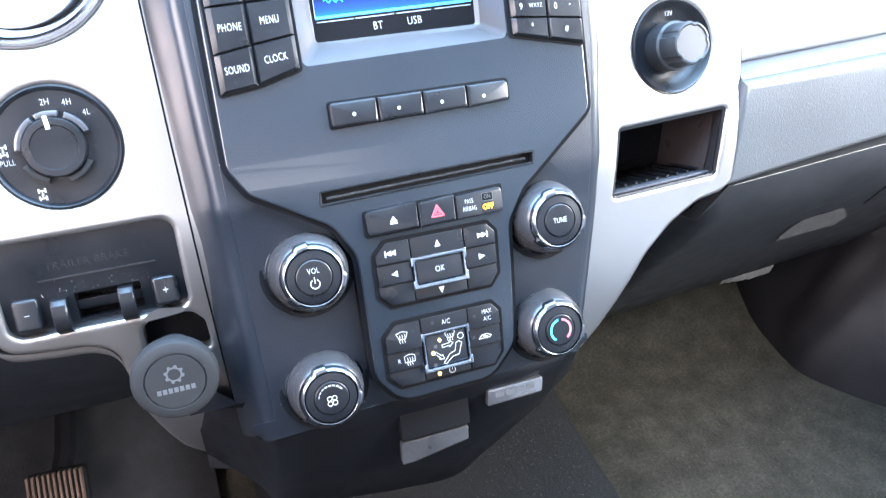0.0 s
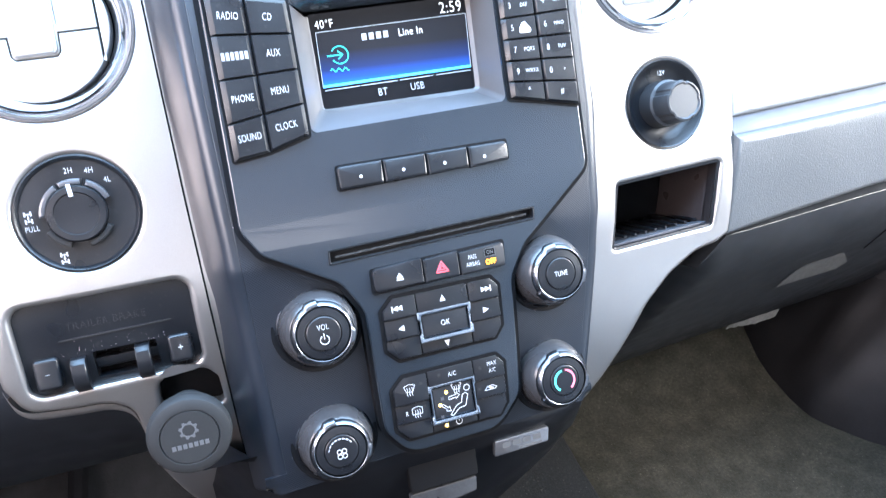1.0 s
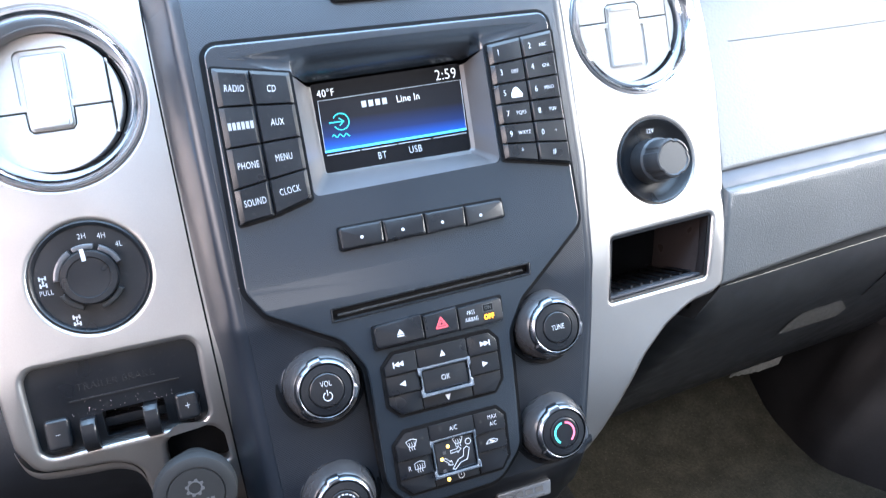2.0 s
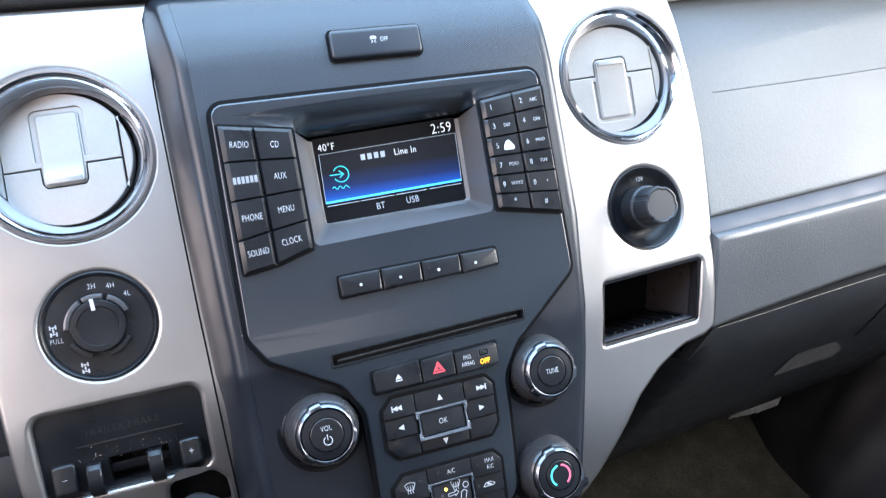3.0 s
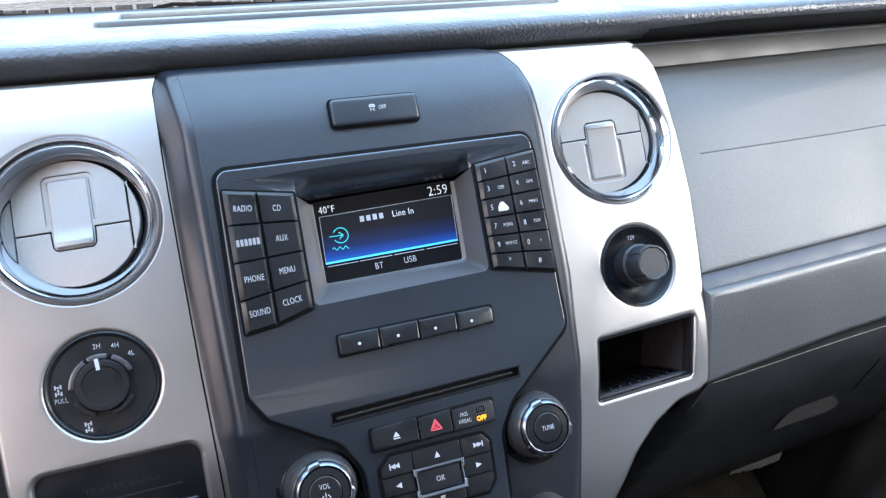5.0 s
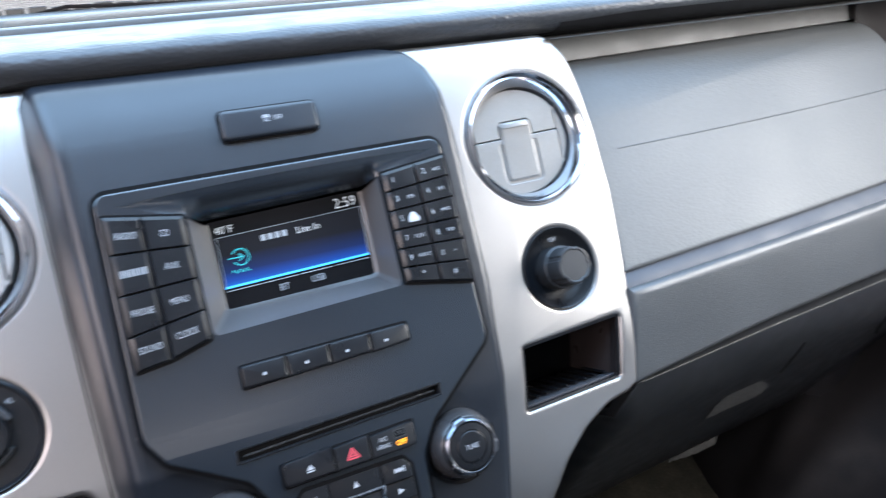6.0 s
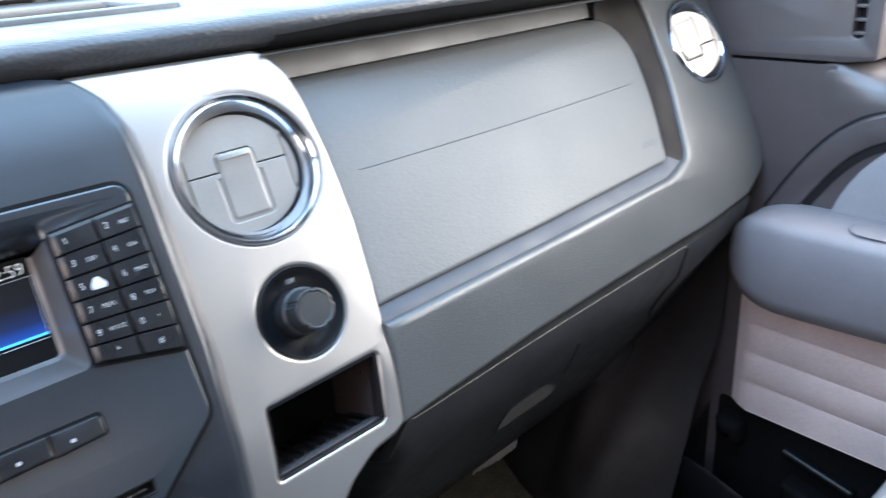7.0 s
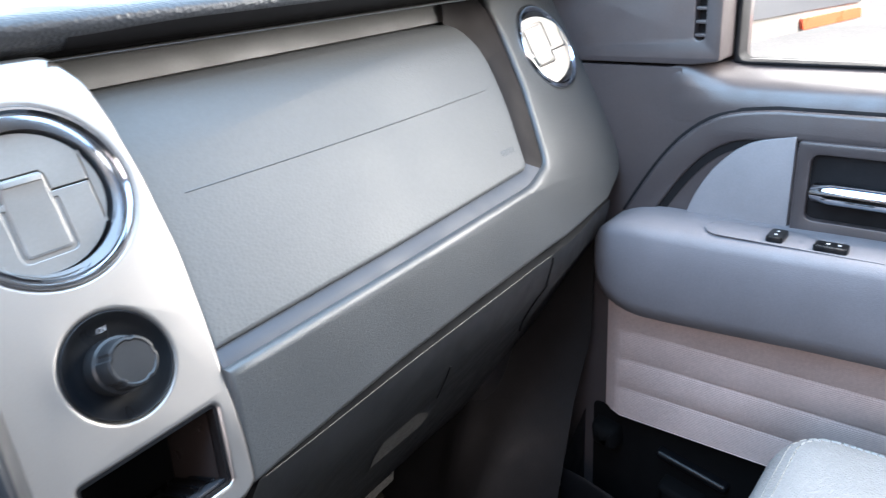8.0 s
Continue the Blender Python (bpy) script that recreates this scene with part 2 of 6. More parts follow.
def rod(bm, points, r, n=8):
    """A round bar along points."""
    pts, rows = [Vector(p) for p in points], []
    for i, p in enumerate(pts):
        d = (pts[min(i + 1, len(pts) - 1)] - pts[max(i - 1, 0)]).normalized()
        s = d.orthogonal().normalized() if not rows else (side - d * side.dot(d)).normalized()
        side, up = s, d.cross(s)
        rr = r[i] if isinstance(r, (list, tuple)) else r
        rows.append([p + (s * math.cos(a) + up * math.sin(a)) * rr for a in (2 * math.pi * q / n for q in range(n))])
    return loft(bm, rows, True, True)


LETTERS = {}


def lettering(body, size, squeeze=0.8, thick=0.00012, bold=0.0):
    """A flat mesh of the words, centred on its origin, in the built-in font."""
    key = (body, size, squeeze, bold)
    if key not in LETTERS:
        cu = bpy.data.curves.new("letters", "FONT")
        cu.body, cu.size, cu.align_x, cu.align_y, cu.extrude, cu.offset = body, size * 0.94, "CENTER", "CENTER", thick, bold
        cu.resolution_u, cu.space_character = 3, 1.08
        ob = new("letters", cu)
        bpy.context.view_layer.update()
        me = bpy.data.meshes.new_from_object(ob.evaluated_get(bpy.context.evaluated_depsgraph_get()))
        me.transform(Matrix.Diagonal((squeeze, 1, 1, 1)))
        bpy.data.objects.remove(ob)
        bpy.data.curves.remove(cu)
        LETTERS[key] = me
    return LETTERS[key]


def word(body, size, parent, x, y, z, material=None, squeeze=0.8, turn=0.0, name="legend", bold=None):
    me = lettering(body, size, squeeze, bold=-0.009 * size if bold is None else bold).copy()
    me.materials.clear()
    me.materials.append(material or M_WHITE)
    return part(name, me, None, parent, at=pose(x, y, z + 0.0001, 0, 0, turn))


def flat(polys, z=0.0, thick=0.0002):
    """Printed marks: small plates of the given outlines."""
    bm = bmesh.new()
    for p in polys:
        slab(bm, p, z, z + thick)
    return bm


def stroke(points, width):
    """Outlines that follow a line, piece by piece."""
    out = []
    for a, b in zip(points, points[1:]):
        a, b = Vector(a), Vector(b)
        d = (b - a).normalized()
        n = Vector((-d.y, d.x)) * width / 2
        a, b = a - d * width * 0.3, b + d * width * 0.3
        out.append([tuple(a - n), tuple(b - n), tuple(b + n), tuple(a + n)])
    return out


def band(cx, cy, r, a0, a1, width, n=12):
    return [arc(cx, cy, r + width / 2, a0, a1, n) + arc(cx, cy, r - width / 2, a1, a0, n)]


def eased(points, k):
    """A smooth curve through the points, k steps from one to the next."""
    pts = [Vector(points[0])] + [Vector(p) for p in points] + [Vector(points[-1])]
    out = []
    for p0, p1, p2, p3 in zip(pts, pts[1:], pts[2:], pts[3:]):
        for i in range(k):
            t = i / k
            q = 0.5 * (2 * p1 + (p2 - p0) * t + (2 * p0 - 5 * p1 + 4 * p2 - p3) * t * t + (3 * p1 - p0 - 3 * p2 + p3) * t ** 3)
            out.append((q.x, q.y))
    return out + [tuple(points[-1])]


def smooth_step(a, b, x):
    t = min(max((x - a) / (b - a), 0.0), 1.0)
    return t * t * (3 - 2 * t)


# ---- the cab: floor, walls, roof ----
def sheet(name, bm, material, label, category, kind="structure"):
    return tagged(part(name, bm, material), label, category, kind=kind)


def carpet_height(x, y):
    z = 0.010 * noise.noise((x * 6, y * 6, 0.3)) + 0.004 * noise.noise((x * 19, y * 19, 1.7))
    z += 0.16 * smooth_step(0.22, 0.62, y)                       # rises to the toe board
    return z


bm = bmesh.new()
loft(bm, [[(x, y, carpet_height(x, y)) for y in np.linspace(-1.9, 0.62, 64)] for x in np.linspace(-0.90, 0.95, 60)])
sheet("floor", bm, M_CARPET, "worn olive-brown carpet on the cab floor", "carpet")


def hump_profile(y):
    h, half = 0.10 + 0.10 * smooth_step(0.10, 0.5, y), 0.245
    pts = []
    for i in range(17):
        a = math.pi * i / 16
        pts.append(((abs(math.cos(a)) ** 0.30) * (half + 0.02 if math.cos(a) > 0 else -0.13), y, 0.0 + h * (math.sin(a) ** 0.5)))
    return pts


bm = bmesh.new()
loft(bm, [hump_profile(y) for y in np.linspace(-1.6, 0.55, 40)])
sheet("transmission_hump", bm, M_HUMP, "grey carpeted transmission hump along the cab floor", "carpet hump")

bm = bmesh.new()
box(bm, -0.9, 0.62, -0.02, 0.97, 0.66, 0.765)
sheet("wall_front", bm, M_UNDER, "black firewall behind the dashboard", "wall")

WALL_Y0, WALL_Y1 = -1.9, 0.64


def cab_side(x0, x1, openings):
    """A side wall in the y-z plane, with window openings."""
    bm = plate([(WALL_Y0, 0.0), (WALL_Y1, 0.0), (WALL_Y1, 0.80), (-0.36, 1.30), (WALL_Y0, 1.30)], 0, x1 - x0, 0, openings)
    bm.transform(Matrix(((0, 0, 1, x0), (1, 0, 0, 0), (0, 1, 0, 0), (0, 0, 0, 1))))
    return bm


DRIVER_WINDOWS = [rounded([(-0.98, 0.72), (0.04, 0.72), (0.04, 1.00), (-0.26, 1.18), (-0.98, 1.18)], 0.03), rect(-1.75, 0.72, -1.10, 1.20, 0.04)]
RIGHT_WINDOWS = [rounded([(-1.0, 0.660), (-0.06, 0.660), (-0.06, 1.00), (-0.30, 1.17), (-1.0, 1.17)], 0.012), rect(-1.75, 0.72, -1.10, 1.18, 0.04)]
sheet("wall_left", cab_side(-0.90, -0.86, DRIVER_WINDOWS), M_DOORUP, "dark driver-side cab wall with window openings", "wall")
sheet("wall_right", cab_side(0.94, 0.97, RIGHT_WINDOWS), M_DOORUP, "dark passenger-side cab wall with window openings", "wall")
bm = plate([(-0.9, 0.0), (0.97, 0.0), (0.97, 1.30), (-0.9, 1.30)], 0, 0.04, 0, [rect(-0.50, 1.02, 0.50, 1.20, 0.05)])
bm.transform(Matrix(((1, 0, 0, 0), (0, 0, -1, -1.88), (0, 1, 0, 0), (0, 0, 0, 1))))
sheet("wall_rear", bm, shade("dark_tan_rear_trim", (0.075, 0.060, 0.056), 0.8, grain=0.2, size=400, var=0.08), "dark tan rear cab wall with a wide window", "wall")
bm = bmesh.new()
box(bm, -0.9, -1.9, 1.28, 0.97, -0.36, 1.33)
sheet("ceiling", bm, M_LINING, "pale grey cloth headliner of the cab", "ceiling")
bm = bmesh.new()
loft(bm, [[(x, y, -0.62 - 0.00001 * (x * x + y * y)) for y in np.linspace(-400, 400, 24)] for x in np.linspace(-400, 400, 24)])
sheet("ground", bm, M_CONCRETE, "pale concrete ground outside the vehicle", "ground")

# ---- dashboard ----
dash = thing("dashboard", "grey and black moulded dashboard with a grained top pad", "dashboard", kind="structure")

TOP_PROFILE = [(0.136, 0.7618), (0.126, 0.7638), (0.117, 0.7688), (0.1105, 0.7753), (0.1085, 0.7802), (0.1105, 0.7840), (0.118, 0.7868), (0.145, 0.7885), (0.17, 0.7890), (0.22, 0.789)]


def top_row(x, pts):
    back = 0.05 * smooth_step(0.60, 0.80, abs(x))
    return [(x, y - 0.0 + back * 0.3, z) for y, z in pts]


XS = [-0.80 + 1.72 * i / 52 for i in range(53)]
bm = bmesh.new()
loft(bm, [top_row(x, TOP_PROFILE) for x in XS])
top_pad = part("top_pad", bm, M_TOP, dash, "black grained vinyl top pad", smooth=60)
# the shade under the lip is put into a black material
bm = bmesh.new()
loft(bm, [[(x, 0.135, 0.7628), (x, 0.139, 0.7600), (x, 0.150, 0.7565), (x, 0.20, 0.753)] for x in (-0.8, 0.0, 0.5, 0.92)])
part("lip_underside", bm, M_UNDER, dash, "underside of the top pad, blackened as shade")
# black sheet over the lip's lower front, standing in for its shade
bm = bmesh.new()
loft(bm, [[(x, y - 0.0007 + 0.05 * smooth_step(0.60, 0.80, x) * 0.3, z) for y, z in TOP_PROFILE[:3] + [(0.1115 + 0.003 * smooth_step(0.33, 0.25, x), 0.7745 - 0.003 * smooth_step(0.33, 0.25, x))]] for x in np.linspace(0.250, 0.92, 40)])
part("lip_front", bm, M_UNDER, dash, "lip front on the passenger side, blackened as shade", smooth=60)
bm = plate([(-0.80, 0.22), (0.92, 0.22), (0.92, 0.62), (-0.80, 0.62)], 0.765, 0.789, 0.0, [rect(-0.165, 0.262, 0.235, 0.40, 0.01)])
part("top_deck", bm, M_TOP, dash)
grille = part("defrost_frame", plate(rect(-0.176, 0.25, 0.246, 0.41, 0.014), 0.786, 0.7935, 0.003, [rect(-0.158, 0.268, 0.228, 0.396, 0.008)]), M_LOWER, dash, "raised frame round the windshield vent")
part("defrost_well", plate(rect(-0.17, 0.255, 0.24, 0.405, 0.01), 0.762, 0.766), M_SHELF, dash)
for i in range(4):
    part("defrost_slat", plate(rect(-0.158, 0.285 + 0.028 * i, 0.228, 0.289 + 0.028 * i), 0.766, 0.782), M_UNDER, grille)

# the passenger side: a padded airbag cover in a moulded surround
PAD_DX, PAD_DZ = 0.066, 0.575


def pad_y(x, z):
    y = 0.032 + PAD_DX * (x - 0.257) + PAD_DZ * (z - 0.584)
    return y + 0.9 * max(z - 0.705, 0.0) ** 2 * 14


def spread(outer, z0, z1, bevel, step, depth, holes=()):
    """A plate drawn in x and z, cut finely and laid on the surface depth(x, z)."""
    bm = plate(outer, z0, z1, bevel, holes, 3)
    xs, ys = [p[0] for p in outer], [p[1] for p in outer]
    for a, lo, hi in ((0, min(xs), max(xs)), (1, min(ys), max(ys))):
        k = int((hi - lo) / step)
        for i in range(1, k + 1):
            co, no = [0, 0, 0], [0, 0, 0]
            co[a], no[a] = lo + (hi - lo) * i / (k + 1), 1
            bmesh.ops.bisect_plane(bm, geom=bm.verts[:] + bm.edges[:] + bm.faces[:], plane_co=co, plane_no=no)
    for v in bm.verts:
        x, z, out = v.co
        v.co = (x, depth(x, z) - out, z)
    return bm


PAD_OUT = rounded([(0.2500, 0.7300, 0), (0.2570, 0.69, 0), (0.2585, 0.63, 0), (0.2545, 0.582, 0), (0.45, 0.584, 0), (0.668, 0.589, 0.012), (0.688, 0.655, 0.2), (0.690, 0.700, 0.06), (0.674, 0.7335, 0.022), (0.60, 0.7350, 0), (0.249, 0.7350, 0)], 0.01)
airbag = part("airbag_cover", spread(PAD_OUT, -0.02, 0.0, 0.004, 0.02, pad_y), M_PAD, dash, "grey grained vinyl airbag cover", smooth=50, weighted=True)
seam = [(0.287 + 0.372 * i / 24, 0.6695 - 0.0015 * math.sin(math.pi * i / 24)) for i in range(25)]
bm = bmesh.new()
rod(bm, [(x, pad_y(x, z) + 0.0001, z) for x, z in seam], 0.0006, 6)
part("seam", bm, M_LOWER, airbag)
bm = bmesh.new()
for i in range(8):
    x = 0.6350 + 0.0034 * i
    rod(bm, [(x, pad_y(x, 0.6085) + 0.0004, 0.6085), (x + 0.0014, pad_y(x, 0.6140) + 0.0004, 0.6140)], 0.0007, 5)
part("embossed_mark", bm, M_LOWER, airbag)


def ledge_z(x):
    return 0.5720


def surround_y(x, z):
    zl = ledge_z(x)
    k, d = 0.002 + 0.05 * smooth_step(0.66, 0.78, x), z - zl
    up = (d + math.sqrt(d * d + k * k) - k * 0.6) / 2              # the fold softens towards the door
    return 0.0185 + PAD_DX * (x - 0.255) + PAD_DZ * up - 0.20 * (up - d) + 2.0 * max(x - 0.86, 0) ** 2


SUR = rounded([(0.2460, 0.4965, 0), (0.30, 0.4995, 0.1), (0.40, 0.5045, 0.1), (0.52, 0.5065, 0), (0.70, 0.5075, 0.1), (0.815, 0.516, 0.02), (0.862, 0.536, 0.03), (0.889, 0.585, 0.1), (0.908, 0.640, 0.1), (0.916, 0.700, 0.06), (0.890, 0.752, 0), (0.726, 0.757, 0.0), (0.728, 0.715, 0.06), (0.722, 0.66, 0.15), (0.698, 0.588, 0.016), (0.655, 0.5765, 0.1), (0.45, 0.5735, 0), (0.2540, 0.5725, 0)], 0.01)
FARVENT = (0.805, 0.6940)
PITCH = 90 - math.degrees(math.atan(PAD_DZ))
hole = [(FARVENT[0] + 0.0515 * math.cos(a), FARVENT[1] + 0.0515 * math.cos(math.atan(PAD_DZ)) * math.sin(a)) for a in (2 * math.pi * i / 48 for i in range(48))]
surround = part("lower_panel", spread(SUR, -0.03, 0.0, 0.005, 0.03, surround_y, [hole]), M_LOWER, dash, "dark grey grained lower dash panel, scuffed", smooth=50, weighted=True)


def along(points, step):
    """Points at even steps on a line through the given ones."""
    out = []
    for a, b in zip(points, points[1:]):
        a, b = Vector(a), Vector(b)
        n = max(int((b - a).length / step), 1)
        out += [a.lerp(b, i / n) for i in range(n)]
    return out + [Vector(points[-1])]


def channel():
    """The sloping channel between airbag cover and lower panel, in rows across it."""
    poly = PAD_OUT if area(PAD_OUT) > 0 else PAD_OUT[::-1]
    first = min(range(len(poly)), key=lambda i: (poly[i][0] - 0.2545) ** 2 + (poly[i][1] - 0.582) ** 2)
    poly = [tuple(p[:2]) for p in poly[first:] + poly[:first]]
    last = min(range(len(poly)), key=lambda i: (poly[i][0] - 0.661) ** 2 + (poly[i][1] - 0.739) ** 2)
    line = along(poly[:last + 1], 0.008)
    wall = [Vector(p[:2]) for p in SUR]
    rows = []
    for i, p in enumerate(line):
        t = (line[min(i + 2, len(line) - 1)] - line[max(i - 2, 0)]).normalized()
        n = Vector((t.y, -t.x))
        w = 0.045
        for a, b in zip(wall, wall[1:] + wall[:1]):
            e = b - a
            det = n.x * -e.y + n.y * e.x
            if abs(det) > 1e-9:
                r = a - p
                k, q = (r.x * -e.y + r.y * e.x) / det, (n.x * r.y - n.y * r.x) / det
                if 0 <= q <= 1 and 0.001 < k < w:
                    w = k
        c0, c1, c2 = p - n * 0.004, p + n * w, p + n * (w + 0.006)
        mid = p + n * (w * 0.6)
        d0, d1 = pad_y(*p) + 0.0035, surround_y(*c1) + 0.0058
        rows.append([(c0.x, d0 + 0.010, c0.y), (p.x, d0, p.y), (mid.x, d0 * 0.4 + d1 * 0.6, mid.y), (c1.x, d1, c1.y), (c2.x, surround_y(*c2) + 0.0062, c2.y)])
    return rows


rows = channel()
turn = next(i for i, r in enumerate(rows) if r[1][2] > 0.595)
# lower run of the channel: blue of the sky light is in its colour
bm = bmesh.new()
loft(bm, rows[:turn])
part("ledge", bm, shade("sky_tinted_grey_plastic", (0.030, 0.037, 0.050), 0.55, grain=0.08, size=1200, var=0.05, spec=0.35), surround, "sloping ledge below the airbag cover", smooth=60)
# side run of the same channel, its shade put into a darker brown
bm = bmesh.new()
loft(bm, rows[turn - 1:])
part("rim", bm, shade("shaded_brown_rim_plastic", (0.013, 0.0108, 0.0108), 0.65, grain=0.1, size=900, var=0.06, spec=0.15), surround, "sloping rim beside the airbag cover, darkened as shade", smooth=60)
bm = bmesh.new()
loft(bm, [[(x, 0.112, 0.7595), (x, 0.140 + PAD_DX * (x - 0.257) * 0.8, 0.7585), (x, 0.146 + PAD_DX * (x - 0.257), 0.7545), (x, 0.1385 + PAD_DX * (x - 0.257), 0.7372), (x, 0.1385 + PAD_DX * (x - 0.257), 0.7362), (x, 0.152 + PAD_DX * (x - 0.257), 0.732)] for x in np.linspace(0.235, 0.74, 20)])
part("shelf", bm, M_SHELF, dash, "smooth grey shelf under the top pad")

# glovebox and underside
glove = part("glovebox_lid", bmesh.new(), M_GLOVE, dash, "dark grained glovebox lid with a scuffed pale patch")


def glove_row(x):
    z0 = 0.4955 + 0.0025 * smooth_step(0.246, 0.45, x) + 0.014 * smooth_step(0.70, 0.83, x)
    y0 = surround_y(x, z0) + 0.03 * smooth_step(0.252, 0.225, x)
    dip = 0.034 * smooth_step(0.256, 0.240, x)          # stays clear of the open bin
    return [(x, y0 + 0.018, z0 + 0.020 - dip * 1.7), (x, y0 + 0.020, z0 - 0.001 - dip), (x, y0 + 0.014, z0 - 0.0035 - dip), (x, y0 + 0.0085, z0 - 0.0045 - dip), (x, y0 + 0.0092 + dip * 0.1, z0 - 0.013 - dip * 0.8), (x, y0 + 0.018, z0 - 0.045), (x, y0 + 0.052, z0 - 0.095), (x, y0 + 0.082, z0 - 0.14), (x, y0 + 0.112, z0 - 0.19), (x, y0 + 0.152, z0 - 0.25), (x, y0 + 0.184, z0 - 0.297), (x, y0 + 0.190, z0 - 0.301), (x, y0 + 0.198, z0 - 0.301), (x, y0 + 0.34, z0 - 0.296)]


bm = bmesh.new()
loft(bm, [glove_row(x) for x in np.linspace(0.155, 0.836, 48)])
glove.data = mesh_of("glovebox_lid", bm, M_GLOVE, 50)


def lid_point(x, dz, lift=0.0009):
    """A point on the lid's face, dz above its top line, just proud of it."""
    line = [(p[2] - glove_row(x)[3][2] - 0.0045, p[1]) for p in glove_row(x)[3:12]]
    for (d0, y0), (d1, y1) in zip(line, line[1:]):
        if d1 <= dz <= d0:
            return (x, y0 + (y1 - y0) * (dz - d0) / (d1 - d0) - lift, glove_row(x)[3][2] + 0.0045 + dz - lift * 0.6)
    return (x, line[-1][1], glove_row(x)[3][2] + dz)


bm = bmesh.new()
loft(bm, [[lid_point(xa + (xb - xa) * i / 12, da + (db - da) * i / 12 + 0.0012 * noise.noise((i * 0.8, k, 0))) for i in range(13)] for k, (xa, da, xb, db) in enumerate(((0.438, -0.119, 0.494, -0.120), (0.439, -0.130, 0.510, -0.131), (0.441, -0.143, 0.525, -0.144), (0.443, -0.157, 0.541, -0.158), (0.447, -0.170, 0.539, -0.174)))])
part("scuff", bm, shade("scuffed_grey_plastic", (0.060, 0.058, 0.056), 0.75, grain=0.6, size=500, var=0.65, spots=260, dust=0.25), glove, "pale scuffed patch")
# worn edge, its pale colour also stands for the light it catches
bm = bmesh.new()
rod(bm, [(x, glove_row(x)[3][1] - 0.0003, glove_row(x)[3][2]) for x in np.linspace(0.262, 0.676, 30)], 0.00045, 6)
part("lid_edge", bm, shade("worn_lit_edge", (0.10, 0.098, 0.094), 0.6, grain=0.4, size=900, var=0.4, spots=180), glove, "worn edge of the lid with its highlight coloured in")
bm = bmesh.new()
rows = []
for i in range(25):
    x = 0.482 + 0.088 * i / 24
    drop = 0.004 + 0.007 * smooth_step(0.482, 0.54, x) + 0.003 * noise.noise((i * 0.9, 3.1, 0))
    a, b = Vector(glove_row(x)[10]), Vector(glove_row(x)[11])
    rows.append([a + Vector((0, -0.0014, 0.001)), a + Vector((0, 0.0, -drop * 0.5)), b + Vector((0, -0.004, -drop))])
loft(bm, rows)
part("frayed_edge", bm, shade("frayed_lining", (0.08, 0.075, 0.07), 0.95, grain=0.9, size=600, var=0.4, spots=200), glove, "frayed pale lining edge")
for line in ([(0.6790, -0.008), (0.6790, -0.045), (0.6830, -0.078), (0.7000, -0.115), (0.7250, -0.142)],):
    bm = bmesh.new()
    rod(bm, [lid_point(x, d, 0.0004) for x, d in eased(line, 4)], 0.0013, 6)
    part("lid_gap", bm, M_UNDER, glove)
bm = bmesh.new()
rod(bm, [lid_point(x, d, 0.0002) for x, d in eased([(0.497, -0.053), (0.512, -0.078), (0.523, -0.100), (0.536, -0.129)], 4)], 0.0007, 5)
part("crease", bm, M_UNDER, glove)


# ---- the cab door ----
door = thing("door_1", "closed passenger door with a blue-grey armrest and taupe card", "door", kind="structure")
GROW = Matrix.Translation((0.035, -0.342, 0.806)) @ Matrix.Scale(1.064, 4) @ Matrix.Translation((-0.035, 0.342, -0.806))
DOOR = GROW @ Matrix(((0, 0, -1, 0.82), (1, 0, 0, 0), (0, 1, 0, 0), (0, 0, 0, 1)))   # x: towards the front, y: up, z: into the cab


def door_part(name, bm, material, parent, label="", smooth=40):
    bm.transform(DOOR)
    return part(name, bm, material, parent, label, smooth=smooth)


skin = plate([(-1.05, 0.02), (0.30, 0.02), (0.30, 0.6745), (-0.036, 0.6745), (-0.050, 0.620), (-1.05, 0.620)], -0.06, 0.0, 0.0)
panel = door_part("door_panel", skin, M_DOORUP, door, "dark taupe grained door panel")
bm = bmesh.new()
ledge_cut = [(0.6785, -0.058), (0.6750, -0.046), (0.6700, -0.033), (0.6640, -0.0195), (0.6580, -0.0085), (0.650, -0.0015), (0.634, 0.0012), (0.616, 0.0005)]
flush_cut = [(0.6770, -0.020), (0.6770, -0.012), (0.6768, -0.006), (0.6750, -0.001), (0.667, 0.0008), (0.654, 0.0010), (0.636, 0.0008), (0.618, 0.0004)]
rows = []
for y, f in ((-1.05, 0), (-0.6, 0), (-0.3, 0), (-0.14, 0), (-0.10, 0.0), (-0.088, 0.05), (-0.076, 0.2), (-0.064, 0.45), (-0.052, 0.72), (-0.042, 0.92), (-0.034, 1.0)):
    rows.append([(y, za * (1 - f) + zb * f, da * (1 - f) + db * f) for (za, da), (zb, db) in zip(ledge_cut, flush_cut)])
rows.append([(-0.022, min(z, 0.6745), min(d, 0.0) - 0.0003) for z, d in flush_cut])
loft(bm, rows)
door_part("window_ledge", bm, M_DOORUP, panel, "rounded window ledge catching daylight", smooth=70)
bm = plate(rounded([(-0.075, 0.682), (-0.060, 0.6795), (-0.045, 0.6775), (0.30, 0.6775), (0.30, 0.82), (0.10, 1.00), (-0.075, 1.05)], 0.004), -0.05, 0.0, 0.0022, [rect(-0.0580, 0.703, -0.047, 0.90, 0.005)])
sail = door_part("pillar_trim", bm, M_DOORUP, door, "dark taupe pillar trim with a slotted vent")
bm = plate(rect(-0.072, 0.698, -0.042, 0.91, 0.006), -0.03, -0.012)
door_part("vent_back", bm, M_UNDER, sail)
